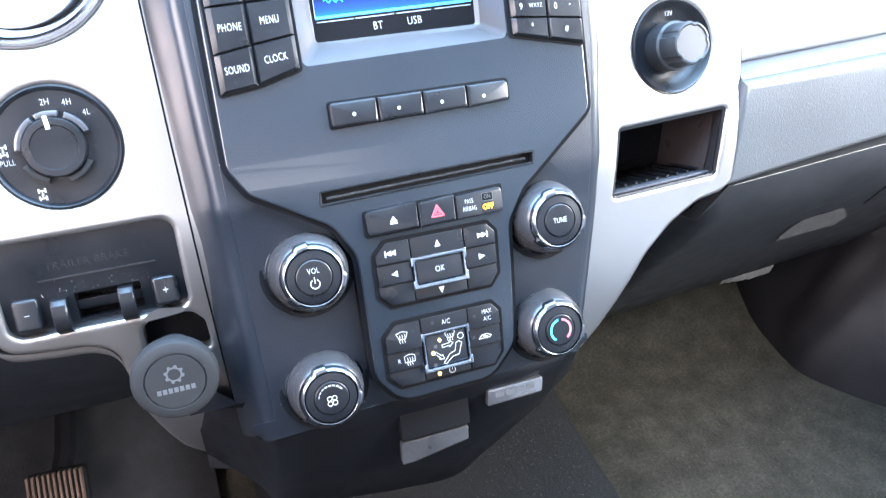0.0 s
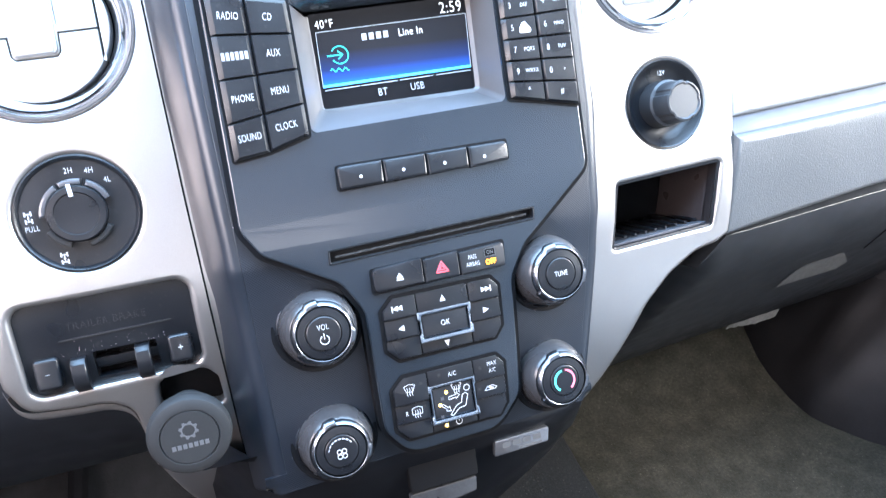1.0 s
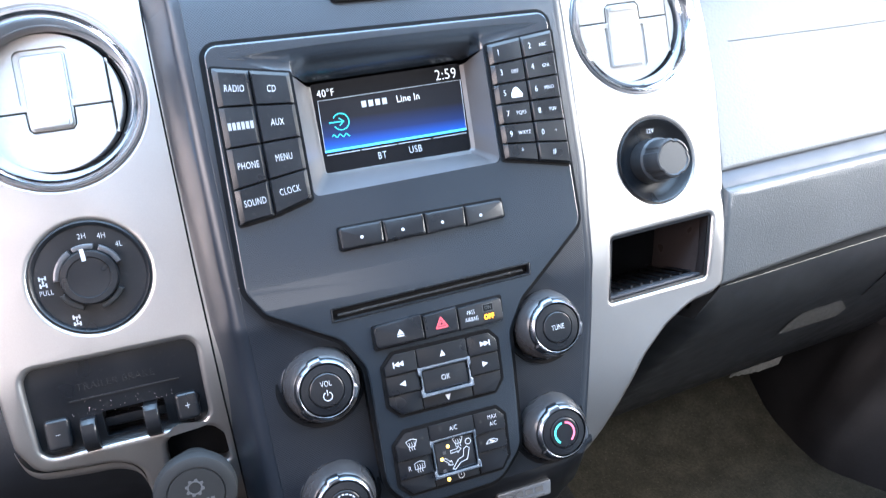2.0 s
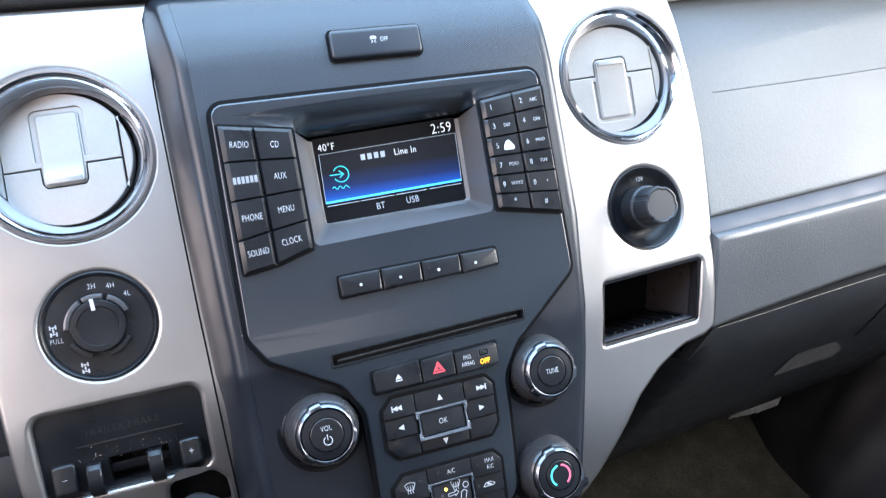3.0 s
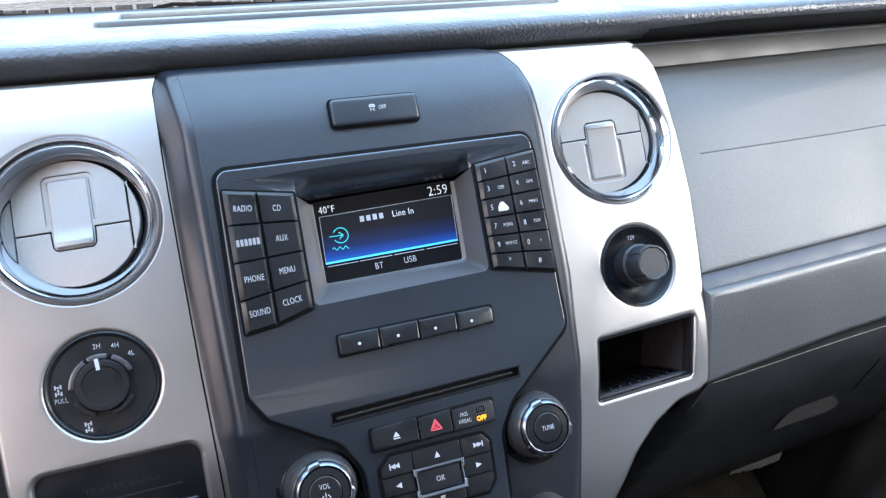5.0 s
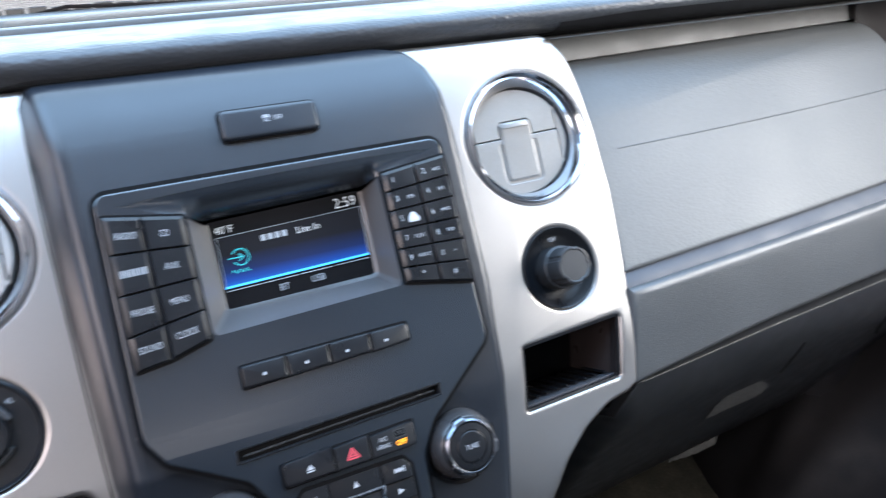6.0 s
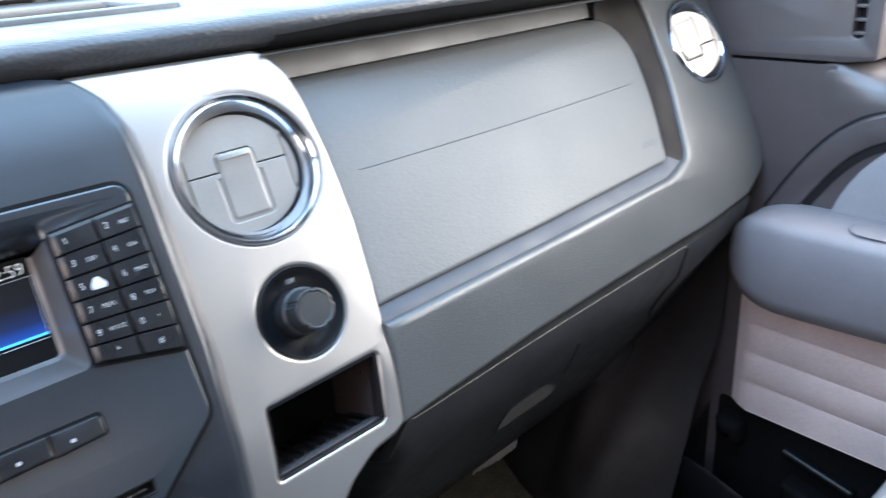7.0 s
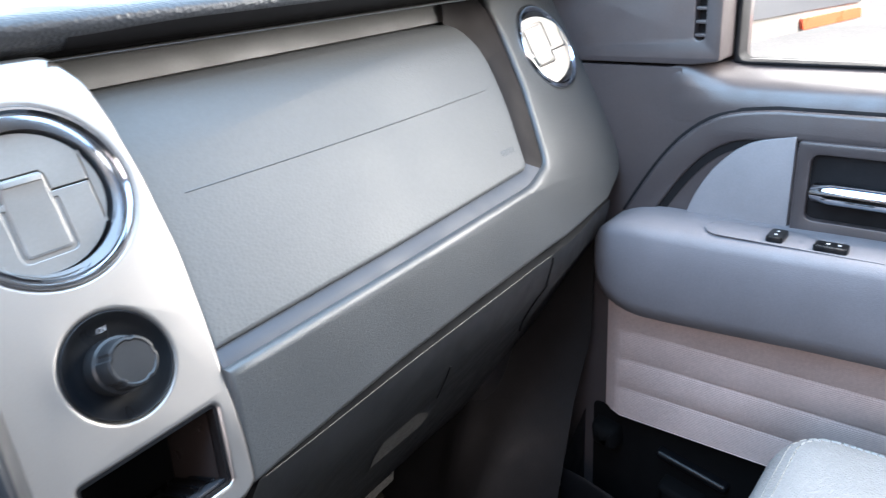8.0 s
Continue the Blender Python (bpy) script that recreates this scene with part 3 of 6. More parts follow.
for i in range(14):
    bm = plate(rect(-0.0580, 0.706 + 0.0135 * i, -0.047, 0.7095 + 0.0135 * i), -0.014, -0.002, 0.0006)
    door_part("vent_slat", bm, M_DOORUP, sail)
bm = plate(rounded([(-1.05, 0.674), (-0.076, 0.674), (-0.076, 1.06), (-0.30, 1.18), (-1.05, 1.18)], 0.004), -0.066, -0.040, 0.003, [rounded([(-1.0, 0.6780), (-0.0820, 0.6780), (-0.0820, 1.00), (-0.31, 1.155), (-1.0, 1.155)], 0.008)])
door_part("window_frame", bm, M_UNDER, door, "black window seal")

# arched recess with insert panel and pull handle
ARCH = [(0.012, 0.497), (-0.01, 0.535), (-0.035, 0.572), (-0.062, 0.600), (-0.095, 0.618), (-0.14, 0.6245), (-0.30, 0.6255), (-1.0, 0.62)]


ARCH = eased(ARCH[:6], 4) + ARCH[6:]
bm = bmesh.new()
arch_in, arch_out = [], []
for i, (y, z) in enumerate(ARCH):
    a, b = Vector(ARCH[max(i - 1, 0)]), Vector(ARCH[min(i + 1, len(ARCH) - 1)])
    n_ = Vector(((b - a).y, -(b - a).x)).normalized() * -1
    n_ = n_ if n_.y > 0 else -n_
    arch_in.append((y - 0.017 * n_.x, z - 0.017 * n_.y))
    arch_out.append((y + 0.013 * n_.x, z + 0.013 * n_.y))
slab(bm, (arch_out + arch_in[::-1])[::-1], -0.002, 0.0060, 0.0040, (), 3)
for side_, a, b in (("outer", 0.0125, 0.0165), ("inner", -0.0160, -0.0260)):
    strip = [[], []]
    for i, (y, z) in enumerate(ARCH):
        p, q = Vector(ARCH[max(i - 1, 0)]), Vector(ARCH[min(i + 1, len(ARCH) - 1)])
        n_ = Vector(((q - p).y, -(q - p).x)).normalized()
        n_ = n_ if n_.y > 0 else -n_
        strip[0].append((y + a * n_.x, z + a * n_.y, 0.0021)), strip[1].append((y + b * n_.x, z + b * n_.y, 0.0023 if side_ == "inner" else 0.0008))
    groove_bm = bmesh.new()
    loft(groove_bm, strip)
    door_part("arch_groove", groove_bm, M_UNDER, panel)
door_part("arch_molding", bm, M_DOORUP, panel, "dark arched molding round the recess", smooth=70)
bm = plate([(0.01, 0.495)] + [(y, z - 0.012) for y, z in ARCH[1:]] + [(-1.0, 0.495)], -0.002, 0.0015)
door_part("recess", bm, M_DOORUP, panel)
INS = [(-0.160, 0.505)] + eased([(-0.050, 0.505), (-0.061, 0.538), (-0.082, 0.573), (-0.114, 0.601), (-0.160, 0.6135)], 6)
door_part("insert", plate(INS, 0.0, 0.0075, 0.002), M_INSERT, panel, "smooth light grey insert panel")
bez = door_part("handle_bezel", plate(rect(-0.40, 0.505, -0.163, 0.610, 0.004), 0.0, 0.010, 0.002, [rect(-0.36, 0.530, -0.176, 0.598, 0.008)]), M_DOORUP, panel, "dark handle surround")
door_part("handle_cup", plate(rect(-0.365, 0.525, -0.172, 0.602, 0.006), -0.004, 0.002), M_UNDER, bez)
bm = bmesh.new()
rod(bm, [(-0.183, 0.560, 0.004), (-0.186, 0.561, 0.012), (-0.199, 0.562, 0.015), (-0.30, 0.561, 0.015), (-0.35, 0.559, 0.013)], [0.006, 0.0105, 0.0115, 0.0115, 0.009], 14)
door_part("handle", bm, M_CHROME, bez, "chrome pull handle", smooth=60)

# padded armrest: a soft rounded bolster running aft


def arm_row(y):
    t = math.sqrt(min(max((0.0505 - y) / 0.085, 0.0), 1.0))     # 0 at the nose, 1 behind it
    d = 0.002 + 0.076 * t * (2 - t)                            # how far it stands out
    top = 0.448 + 0.068 * t * (2 - t) + 0.004 * smooth_step(-0.05, -0.3, y)
    low = 0.395 + 0.012 * smooth_step(0.0, -0.3, y) + 0.050 * (1 - t) ** 1.5
    return [(y, low, 0.0), (y, low, d * 0.55), (y, low + 0.010, d * 0.88), (y, low + 0.030, d), (y, top - 0.034, d), (y, top - 0.013, d * 0.985), (y, top - 0.004, d * 0.93), (y, top, d * 0.80), (y, top + 0.001, 0.0)]


bm = bmesh.new()
loft(bm, [arm_row(y) for y in (0.050, 0.044, 0.036, 0.026, 0.014, 0.0, -0.015, -0.03, -0.06, -0.12, -0.2, -0.3, -0.5, -0.9)])
arm = door_part("armrest", bm, M_ARM, door, "padded blue-grey vinyl armrest", smooth=75)
bm = plate(rounded([(-0.34, 0.018), (-0.10, 0.020), (-0.085, 0.040), (-0.10, 0.064), (-0.34, 0.066)], 0.018), 0.0, 0.0006, 0.0003)
bm.transform(Matrix(((1, 0, 0, 0), (0, 0, 1, 0.5185), (0, 1, 0, 0), (0, 0, 0, 1))))
door_part("switch_plate", bm, M_ARM, arm)
for y0, dep, nm in ((-0.170, 0.034, "lock_switch"), (-0.228, 0.046, "window_switch")):
    bm = plate(rect(y0, dep, y0 + (0.016 if nm == "lock_switch" else 0.030), dep + (0.026 if nm == "lock_switch" else 0.016), 0.003), 0.0, 0.006, 0.0015)
    bm.transform(Matrix(((1, 0, 0, 0), (0, 0, 1, 0.519), (0, 1, 0, 0), (0, 0, 0, 1))))
    sw = door_part(nm, bm, M_KEY, arm, "black switch with a pale mark")
    for q in range(2):
        bm = plate(ring(y0 + 0.008 + (0.0 if nm == "lock_switch" else 0.010 * q), dep + 0.008 + (0.010 * q if nm == "lock_switch" else 0.0), 0.0018, 10), 0.006, 0.0063)
        bm.transform(Matrix(((1, 0, 0, 0), (0, 0, 1, 0.519), (0, 1, 0, 0), (0, 0, 0, 1))))
        door_part("mark", bm, M_WHITE, sw)

# taupe door card with three pressed grooves
CARD_Z = [0.226, 0.2640, 0.2685, 0.2715, 0.290, 0.3070, 0.3115, 0.3145, 0.335, 0.3475, 0.352, 0.355, 0.395]
bm = bmesh.new()
rows = []
for y in (0.040, 0.037, 0.028, 0.012, -0.1, -0.3, -0.6, -0.95):
    edge = smooth_step(0.041, 0.018, y)
    rows.append([(y, z, 0.004 + 0.014 * edge - (0.0022 * smooth_step(0.022, 0.010, y) if i in (2, 6, 10) else 0)) for i, z in enumerate(CARD_Z)])
loft(bm, rows)
loft(bm, [[(y, 0.2265, 0.018 * smooth_step(0.041, 0.018, y) + 0.002), (y, 0.2240, 0.0)] for y in (0.040, 0.028, 0.012, -0.95)])
door_part("card", bm, M_CARD, door, "taupe grained door card with three pressed grooves", smooth=60)

# map pocket below
bm = bmesh.new()
RIMY = [0.066, 0.060, 0.050, 0.030, 0.0, -0.05, -0.12, -0.3, -0.95]
loft(bm, [[(y, 0.03, 0.072), (y, 0.085, 0.078), (y, 0.150 - 0.030 * smooth_step(0.06, -0.08, y), 0.080), (y, 0.156 - 0.030 * smooth_step(0.06, -0.08, y), 0.076), (y, 0.150 - 0.030 * smooth_step(0.06, -0.08, y), 0.070), (y, 0.06, 0.066), (y, 0.055, 0.0)] for y in RIMY])
loft(bm, [[(0.066, 0.03, 0.072), (0.072, 0.03, 0.05), (0.074, 0.03, 0.0)], [(0.066, 0.156, 0.076), (0.072, 0.170, 0.05), (0.072, 0.205, 0.0)]])
pocket = door_part("map_pocket", bm, M_CONSOLE, door, "dark moulded map pocket", smooth=60)
# back, end and divider take the gap black in place of the pocket's shade
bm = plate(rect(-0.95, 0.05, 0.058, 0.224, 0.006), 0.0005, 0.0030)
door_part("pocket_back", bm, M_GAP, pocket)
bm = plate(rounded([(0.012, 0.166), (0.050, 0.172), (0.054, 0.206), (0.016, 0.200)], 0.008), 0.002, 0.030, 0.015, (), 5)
door_part("end_block", bm, M_GAP, pocket, "moulded end of the pocket, blackened as shade", smooth=70)
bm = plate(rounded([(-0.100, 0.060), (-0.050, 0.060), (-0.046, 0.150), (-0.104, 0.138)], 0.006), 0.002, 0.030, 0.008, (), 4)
door_part("divider", bm, M_GAP, pocket, "upright divider, blackened as shade", smooth=70)
bm = plate(rounded([(-0.130, 0.158), (-0.040, 0.178), (-0.036, 0.190), (-0.130, 0.170)], 0.005), 0.002, 0.016, 0.005, (), 4)
door_part("inner_ledge", bm, M_CONSOLE, pocket, smooth=70)
# kick panel beside the passenger footwell
kick, KICK = bmesh.new(), []
for y in np.linspace(0.080, 0.60, 48):
    side, toe = smooth_step(0.20, 0.02, y), carpet_height(0.66, y)
    fold, low_fold, high_fold = [0.024 * math.exp(-((y - 0.176 - 0.52 * (z - 0.06)) / 0.024) ** 2) for z in (0.15, 0.05, 0.26)]
    KICK.append([(0.655 + 0.10 * side + 0.02 * smooth_step(0.25, 0.4, y), y, toe - 0.01), (0.675 + 0.09 * side - low_fold * 0.5, y, 0.05 + toe), (0.74 + 0.05 * side - fold, y, 0.15), (0.80 - high_fold, y, 0.22 + 0.05 * smooth_step(0.1, 0.3, y)), (0.845 - high_fold * 0.6, y, 0.30), (0.862, y, 0.52)])
loft(kick, KICK)
sheet("kick_panel", kick, shade("black_kick_plastic", (0.0125, 0.0115, 0.0122), 0.5, grain=0.2, size=700, var=0.15, spec=0.3), "black kick panel beside the passenger footwell", "panel")
bm = bmesh.new()
rod(bm, [(0.775, 0.235, 0.03), (0.79, 0.235, 0.16), (0.805, 0.225, 0.30), (0.82, 0.215, 0.44)], [0.045, 0.04, 0.04, 0.045], 16)
sheet("hinge_pillar", bm, shade("brown_pillar_plastic", (0.026, 0.023, 0.024), 0.55, grain=0.15, size=800, var=0.1), "dark rounded cover of the hinge pillar", "pillar")

# ---- seat ----
seat = thing("passenger_seat", "light grey leather seat with pale double stitching", "seat", Matrix.Translation((0.478, -0.462, 0.018)))


def cushion(half, y0, y1, z0, z1, r, crown=0.012):
    bm = bmesh.new()
    rows = []
    out = rounded([(-half, y0), (half, y0), (half, y1), (-half, y1)], 0.055, 6)
    for i in range(6):
        t = math.pi / 2 * i / 5
        rows.append([(x, y, z1 - r + r * math.sin(t)) for x, y in inset(out, r * (1 - math.cos(t)))])
    rows.insert(0, [(x, y, z0) for x, y in out])
    for k in (0.06, 0.11, 0.16):
        rows.append([(x * (half - k) / (half - r), (y0 + y1) / 2 + (y - (y0 + y1) / 2) * (half - k) / (half - r), z1 + crown * (k - r) / 0.16) for x, y, _ in rows[6]])
    loft(bm, rows, True)
    bm.verts.ensure_lookup_table()
    bm.faces.new(bm.verts[-len(out):])
    return bm, out, r


bm, out, r = cushion(0.255, -0.26, 0.262, 0.12, 0.335, 0.04)
base = part("seat_cushion", bm, M_LEATHER, seat, smooth=80)
bm = bmesh.new()
for off, zz in ((0.016, 0.3276), (0.024, 0.3322)):
    line = inset(out, off)
    for a, b in zip(line, line[1:] + line[:1]):
        a, b = Vector((*a, zz)), Vector((*b, zz))
        n = max(int((b - a).length / 0.006), 1)
        for i in range(n):
            p, q = a.lerp(b, (i + 0.15) / n), a.lerp(b, (i + 0.85) / n)
            loft(bm, [[p + Vector((0, 0, 0.0006)), p + Vector((0.0006, 0.0006, -0.001)), p - Vector((0.0006, 0.0006, 0.001))], [q + Vector((0, 0, 0.0006)), q + Vector((0.0006, 0.0006, -0.001)), q - Vector((0.0006, 0.0006, 0.001))]], True)
part("stitching", bm, M_STITCH, base, "pale double stitching")
bm, out, r = cushion(0.25, -0.36, 0.36, -0.06, 0.06, 0.04)
part("backrest", bm, M_LEATHER, seat, at=pose(0, -0.30, 0.68, 78), smooth=80)
bm = bmesh.new()
box(bm, -0.2, -0.2, -0.018, 0.2, 0.2, 0.125)
part("seat_base", bm, M_UNDER, seat)


# ---- centre stack ----
SILVER_Z = -0.035


def silver_bend(u, v):
    d = max(-0.03 - v, 0.0)
    fall = 2.6 * min(d, 0.11) ** 2 + 0.572 * max(d - 0.11, 0.0) + 5.2 * max(d - 0.12, 0.0) ** 2 if u < 0 else 2.6 * min(d, 0.055) ** 2 + 0.286 * max(d - 0.055, 0.0) + 0.6 * max(d - 0.055, 0.0) ** 2
    return SILVER_Z - 2.0 * max(v - 0.165, 0.0) ** 2 - fall


def stack_bend(u, v):
    d = max(-0.03 - v, 0.0)
    return -(0.085 * d + 0.25 * d * d)


def shell_bend(u, v):
    roll = -5.0 * max(v - 0.144, 0.0) ** 2 - 60.0 * max(v - 0.185, 0.0) ** 2
    return stack_bend(u, v) - 0.007 * smooth_step(-0.02, -0.075, v) + roll


CUTS = [-0.045, -0.06, -0.075, -0.09, -0.11, -0.13, -0.15, -0.17] + [0.144 + 0.004 * i for i in range(20)]
stack = thing("center_stack", "charcoal plastic centre stack with radio and climate controls", "control panel", FACE)

SHELL = rounded([(-0.1520, 0.2250, 0), (-0.1425, 0.190, 0.03), (-0.1378, 0.148, 0.03), (-0.1370, 0.06, 0), (-0.1350, -0.04, 0.05), (-0.1300, -0.1960, 0.006), (0.1135, -0.1905, 0.006), (0.1320, -0.075, 0.05), (0.1370, 0.02, 0.05), (0.1375, 0.130, 0.03), (0.1355, 0.160, 0.03), (0.1290, 0.182, 0.02), (0.1160, 0.200, 0.02), (0.098, 0.214, 0.02), (0.080, 0.225, 0)], 0.01)
APEX_L, APEX_R = (-0.0975, 0.1142), (0.1015, 0.1172)


def brow_top(u):
    t = (u - APEX_L[0]) / (APEX_R[0] - APEX_L[0])
    return APEX_L[1] + (APEX_R[1] - APEX_L[1]) * t + 0.0022 * math.sin(math.pi * t) ** 0.8


BROW_U = [APEX_L[0] + (APEX_R[0] - APEX_L[0]) * i / 28 for i in range(29)]
BROWED = [(-0.0618, 0.0305), (-0.0600, 0.0286), (0.0582, 0.0316), (0.0600, 0.0335), (0.0605, 0.1046)] + [(u, brow_top(u)) for u in BROW_U[::-1]] + [(-0.0620, 0.1012)]
SLOT = rounded([(-0.0652, -0.0480), (0.0682, -0.0442), (0.0688, -0.0356), (-0.0647, -0.0390)], 0.001)
SIDE = [(0.0, -0.036), (0.0112, -0.0112), (0.0122, -0.0088), (0.0136, -0.0064), (0.0156, -0.0048), (0.0180, -0.0041), (0.0205, -0.0040)]
bm = slab(bmesh.new(), SHELL, -0.075, -0.004, 0.016, [inset(BROWED, -0.002), inset(SLOT if area(SLOT) > 0 else SLOT[::-1], -0.002)], 6, profile=SIDE)
shell = part("shell", bent(bm, shell_bend, CUTS), M_SHELL, stack, "charcoal shell with bevelled sides", smooth=50, weighted=True)

inlay = plate(inset(SHELL if area(SHELL) > 0 else SHELL[::-1], 0.0210), -0.006, -0.0036, 0.0004, [inset(BROWED, -0.002), inset(SLOT, -0.002)])
part("knurled_face", bent(inlay, shell_bend, CUTS), M_KNURL, stack, "fine-textured charcoal face", smooth=50, weighted=True)


def along_seam(points):
    return [tuple(Vector(a).lerp(Vector(b), i / 8)) for a, b in zip(points, points[1:]) for i in range(8)] + [points[-1]]


SEAM = [(-0.1333, 0.1985), (-0.1372, 0.188), (-0.1372, 0.175), (-0.1374, 0.160), (-0.1377, 0.148), (-0.1378, 0.12), (-0.1370, 0.06), (-0.1360, 0.0), (-0.1348, -0.04), (-0.1338, -0.08), (-0.1328, -0.11), (-0.1316, -0.15), (-0.1304, -0.19)]
bm = bmesh.new()
rod(bm, [(u - 0.0005, v, silver_bend(u, v) - 0.0001) for u, v in along_seam(SEAM)], 0.0006, 6)
part("seam_gap", bm, M_GAP, stack, "dark gap beside the silver trim")
PANEL = rounded([(-0.1095, 0.1225, 0.008), (-0.1115, -0.020, 0.014), (-0.102, -0.0355, 0.012), (-0.060, -0.060, 0.02), (-0.0485, -0.080, 0.02), (-0.047, -0.160, 0.02), (-0.032, -0.180, 0.02), (0.030, -0.179, 0.02), (0.0475, -0.158, 0.02), (0.0490, -0.078, 0.02), (0.060, -0.058, 0.02), (0.1095, -0.0165, 0.012), (0.109, 0.1240, 0.008)], 0.01, 6)
bm = plate(inset(PANEL, -0.0024), -0.012, -0.0024, 0.0, [inset(BROWED, -0.0012), inset(SLOT, -0.001)])
part("panel_seal", bent(bm, stack_bend, CUTS), M_GAP, stack)
bm = slab(bmesh.new(), PANEL, -0.012, 0.0, 0.0022, [BROWED, SLOT], 3, profile=[(0.0, -0.0016), (0.0003, -0.0007), (0.0008, -0.0002), (0.0015, 0.0)])
part("panel", bent(bm, stack_bend, CUTS), M_PANEL, stack, "smooth charcoal control panel, faintly smudged", smooth=45, weighted=True)

# screen in its recess
SCR = rounded([(-0.0480, 0.0425), (0.0512, 0.0435), (0.0525, 0.1005), (-0.0482, 0.0975)], 0.002)
bm = bmesh.new()
loft(bm, [[(x, y, z) for x, y in SCR_] for SCR_, z in ((rounded([(-0.0618, 0.0285), (0.0600, 0.0315), (0.0605, 0.1045, 0.0004), (-0.0620, 0.1010, 0.0004)], 0.004, 4), -0.0015), (inset(rounded([(-0.0480, 0.0425), (0.0512, 0.0435), (0.0525, 0.1005, 0.0004), (-0.0482, 0.0975, 0.0004)], 0.002, 4), -0.0025), -0.0245), (rounded([(-0.0480, 0.0425), (0.0512, 0.0435), (0.0525, 0.1005, 0.0004), (-0.0482, 0.0975, 0.0004)], 0.002, 4), -0.0262))], True)
bmesh.ops.delete(bm, geom=[f for f in bm.faces if f.calc_center_median().y > 0.0968], context="FACES")
part("screen_recess", bm, M_RECESS, stack, "sloping grey walls round the screen", smooth=30)
LOW = [(APEX_L[0], APEX_L[1], -0.0004), (-0.0620, 0.1012, -0.0013), (-0.0507, 0.0998, -0.0246), (0.0552, 0.1030, -0.0246), (0.0605, 0.1046, -0.0013), (APEX_R[0], APEX_R[1], -0.0004)]
rows = []
for u in sorted(BROW_U + [p[0] for p in LOW[1:5]]):
    a, b = next((a, b) for a, b in zip(LOW, LOW[1:]) if a[0] - 1e-9 <= u <= b[0] + 1e-9)
    t = (u - a[0]) / (b[0] - a[0])
    hi, lo_ = Vector((u, brow_top(u), -0.0002)), Vector(a).lerp(Vector(b), t)
    rows.append([hi, Vector((u, hi.y * 0.86 + lo_.y * 0.14, -0.06 * (hi.y - lo_.y))), Vector((u, hi.y * 0.5 + lo_.y * 0.5, -0.20 * (hi.y - lo_.y))), lo_])
part("brow", loft(bmesh.new(), rows), M_PANEL, stack, "dark scooped brow above the screen", smooth=85)
M_GLASS = shade("dark_display", (0.006, 0.006, 0.007), 0.16, var=0.05, rough_var=0.03, spec=0.25)
screen = part("screen", plate(inset(SCR, -0.001), -0.030, -0.0262), M_GLASS, stack, "lit colour display with white text and a blue band")


def blue_band():
    m = bpy.data.materials.new("blue_band")
    m.use_nodes = True
    n, l = m.node_tree.nodes, m.node_tree.links
    b = n["Principled BSDF"]
    co = n.new("ShaderNodeTexCoord")
    sep = n.new("ShaderNodeSeparateXYZ")
    l.new(co.outputs["Object"], sep.inputs[0])
    ramp = n.new("ShaderNodeValToRGB")
    rng = n.new("ShaderNodeMapRange")
    rng.inputs["From Min"].default_value, rng.inputs["From Max"].default_value = 0.0555, 0.0885
    l.new(sep.outputs["Y"], rng.inputs["Value"])
    l.new(rng.outputs[0], ramp.inputs["Fac"])
    e = ramp.color_ramp.elements
    e[0].position, e[0].color = 0.0, (0.02, 0.25, 0.95, 1)
    e[1].position, e[1].color = 0.62, (0.006, 0.0065, 0.008, 1)
    k = ramp.color_ramp.elements.new(0.12)
    k.color = (0.012, 0.10, 0.62, 1)
    k = ramp.color_ramp.elements.new(0.30)
    k.color = (0.008, 0.030, 0.16, 1)
    l.new(ramp.outputs[0], b.inputs["Emission Color"])
    b.inputs["Emission Strength"].default_value = 0.6
    b.inputs["Base Color"].default_value = (0.01, 0.01, 0.012, 1)
    b.inputs["Roughness"].default_value = 0.16
    b.inputs["Specular IOR Level"].default_value = 0.25
    return m


M_BLUE, M_CYAN, M_LIT = blue_band(), glowing("blue_light", (0.06, 0.42, 1.0), 1.1), glowing("white_light", (0.85, 0.9, 0.95), 0.5)
M_DIMLIT = glowing("grey_light", (0.50, 0.55, 0.62), 0.22)
M_ICON = glowing("aqua_light", (0.04, 0.55, 0.62), 0.6)
Z_S = -0.0262
part("blue_field", flat([[(-0.0462, 0.0562), (0.0500, 0.0580), (0.0512, 0.0905), (-0.0455, 0.0880)]], Z_S, 0.0002), M_BLUE, screen)
part("cyan_line", flat([[(-0.0462, 0.0552), (0.0500, 0.0570), (0.0500, 0.0584), (-0.0462, 0.0566)]], Z_S, 0.0004), M_CYAN, screen)
part("frame_line", flat(stroke([(-0.0462, 0.0560), (-0.0453, 0.0878), (0.0514, 0.0905), (0.0500, 0.0575)], 0.00028), Z_S, 0.0005), M_DIMLIT, screen)
part("tab_line", flat([[(a, 0.0533 + 0.018 * (a + 0.046)), (b, 0.0533 + 0.018 * (b + 0.046)), (b, 0.0537 + 0.018 * (b + 0.046)), (a, 0.0537 + 0.018 * (a + 0.046))] for a, b in ((-0.0455, -0.024), (-0.0228, 0.0005), (0.002, 0.0240), (0.026, 0.0495))], Z_S, 0.0004), M_DIMLIT, screen)
TILT_S = 1.3
word("2:59", 0.0104, screen, 0.0420, 0.0950, Z_S, M_LIT, 0.85, TILT_S, "clock_digits")
word("40°F", 0.0072, screen, -0.0395, 0.0921, Z_S, M_LIT, 0.85, TILT_S, "temperature_digits")
word("Line In", 0.0068, screen, 0.0135, 0.0830, Z_S + 0.0003, M_LIT, 0.85, TILT_S, "screen_text")
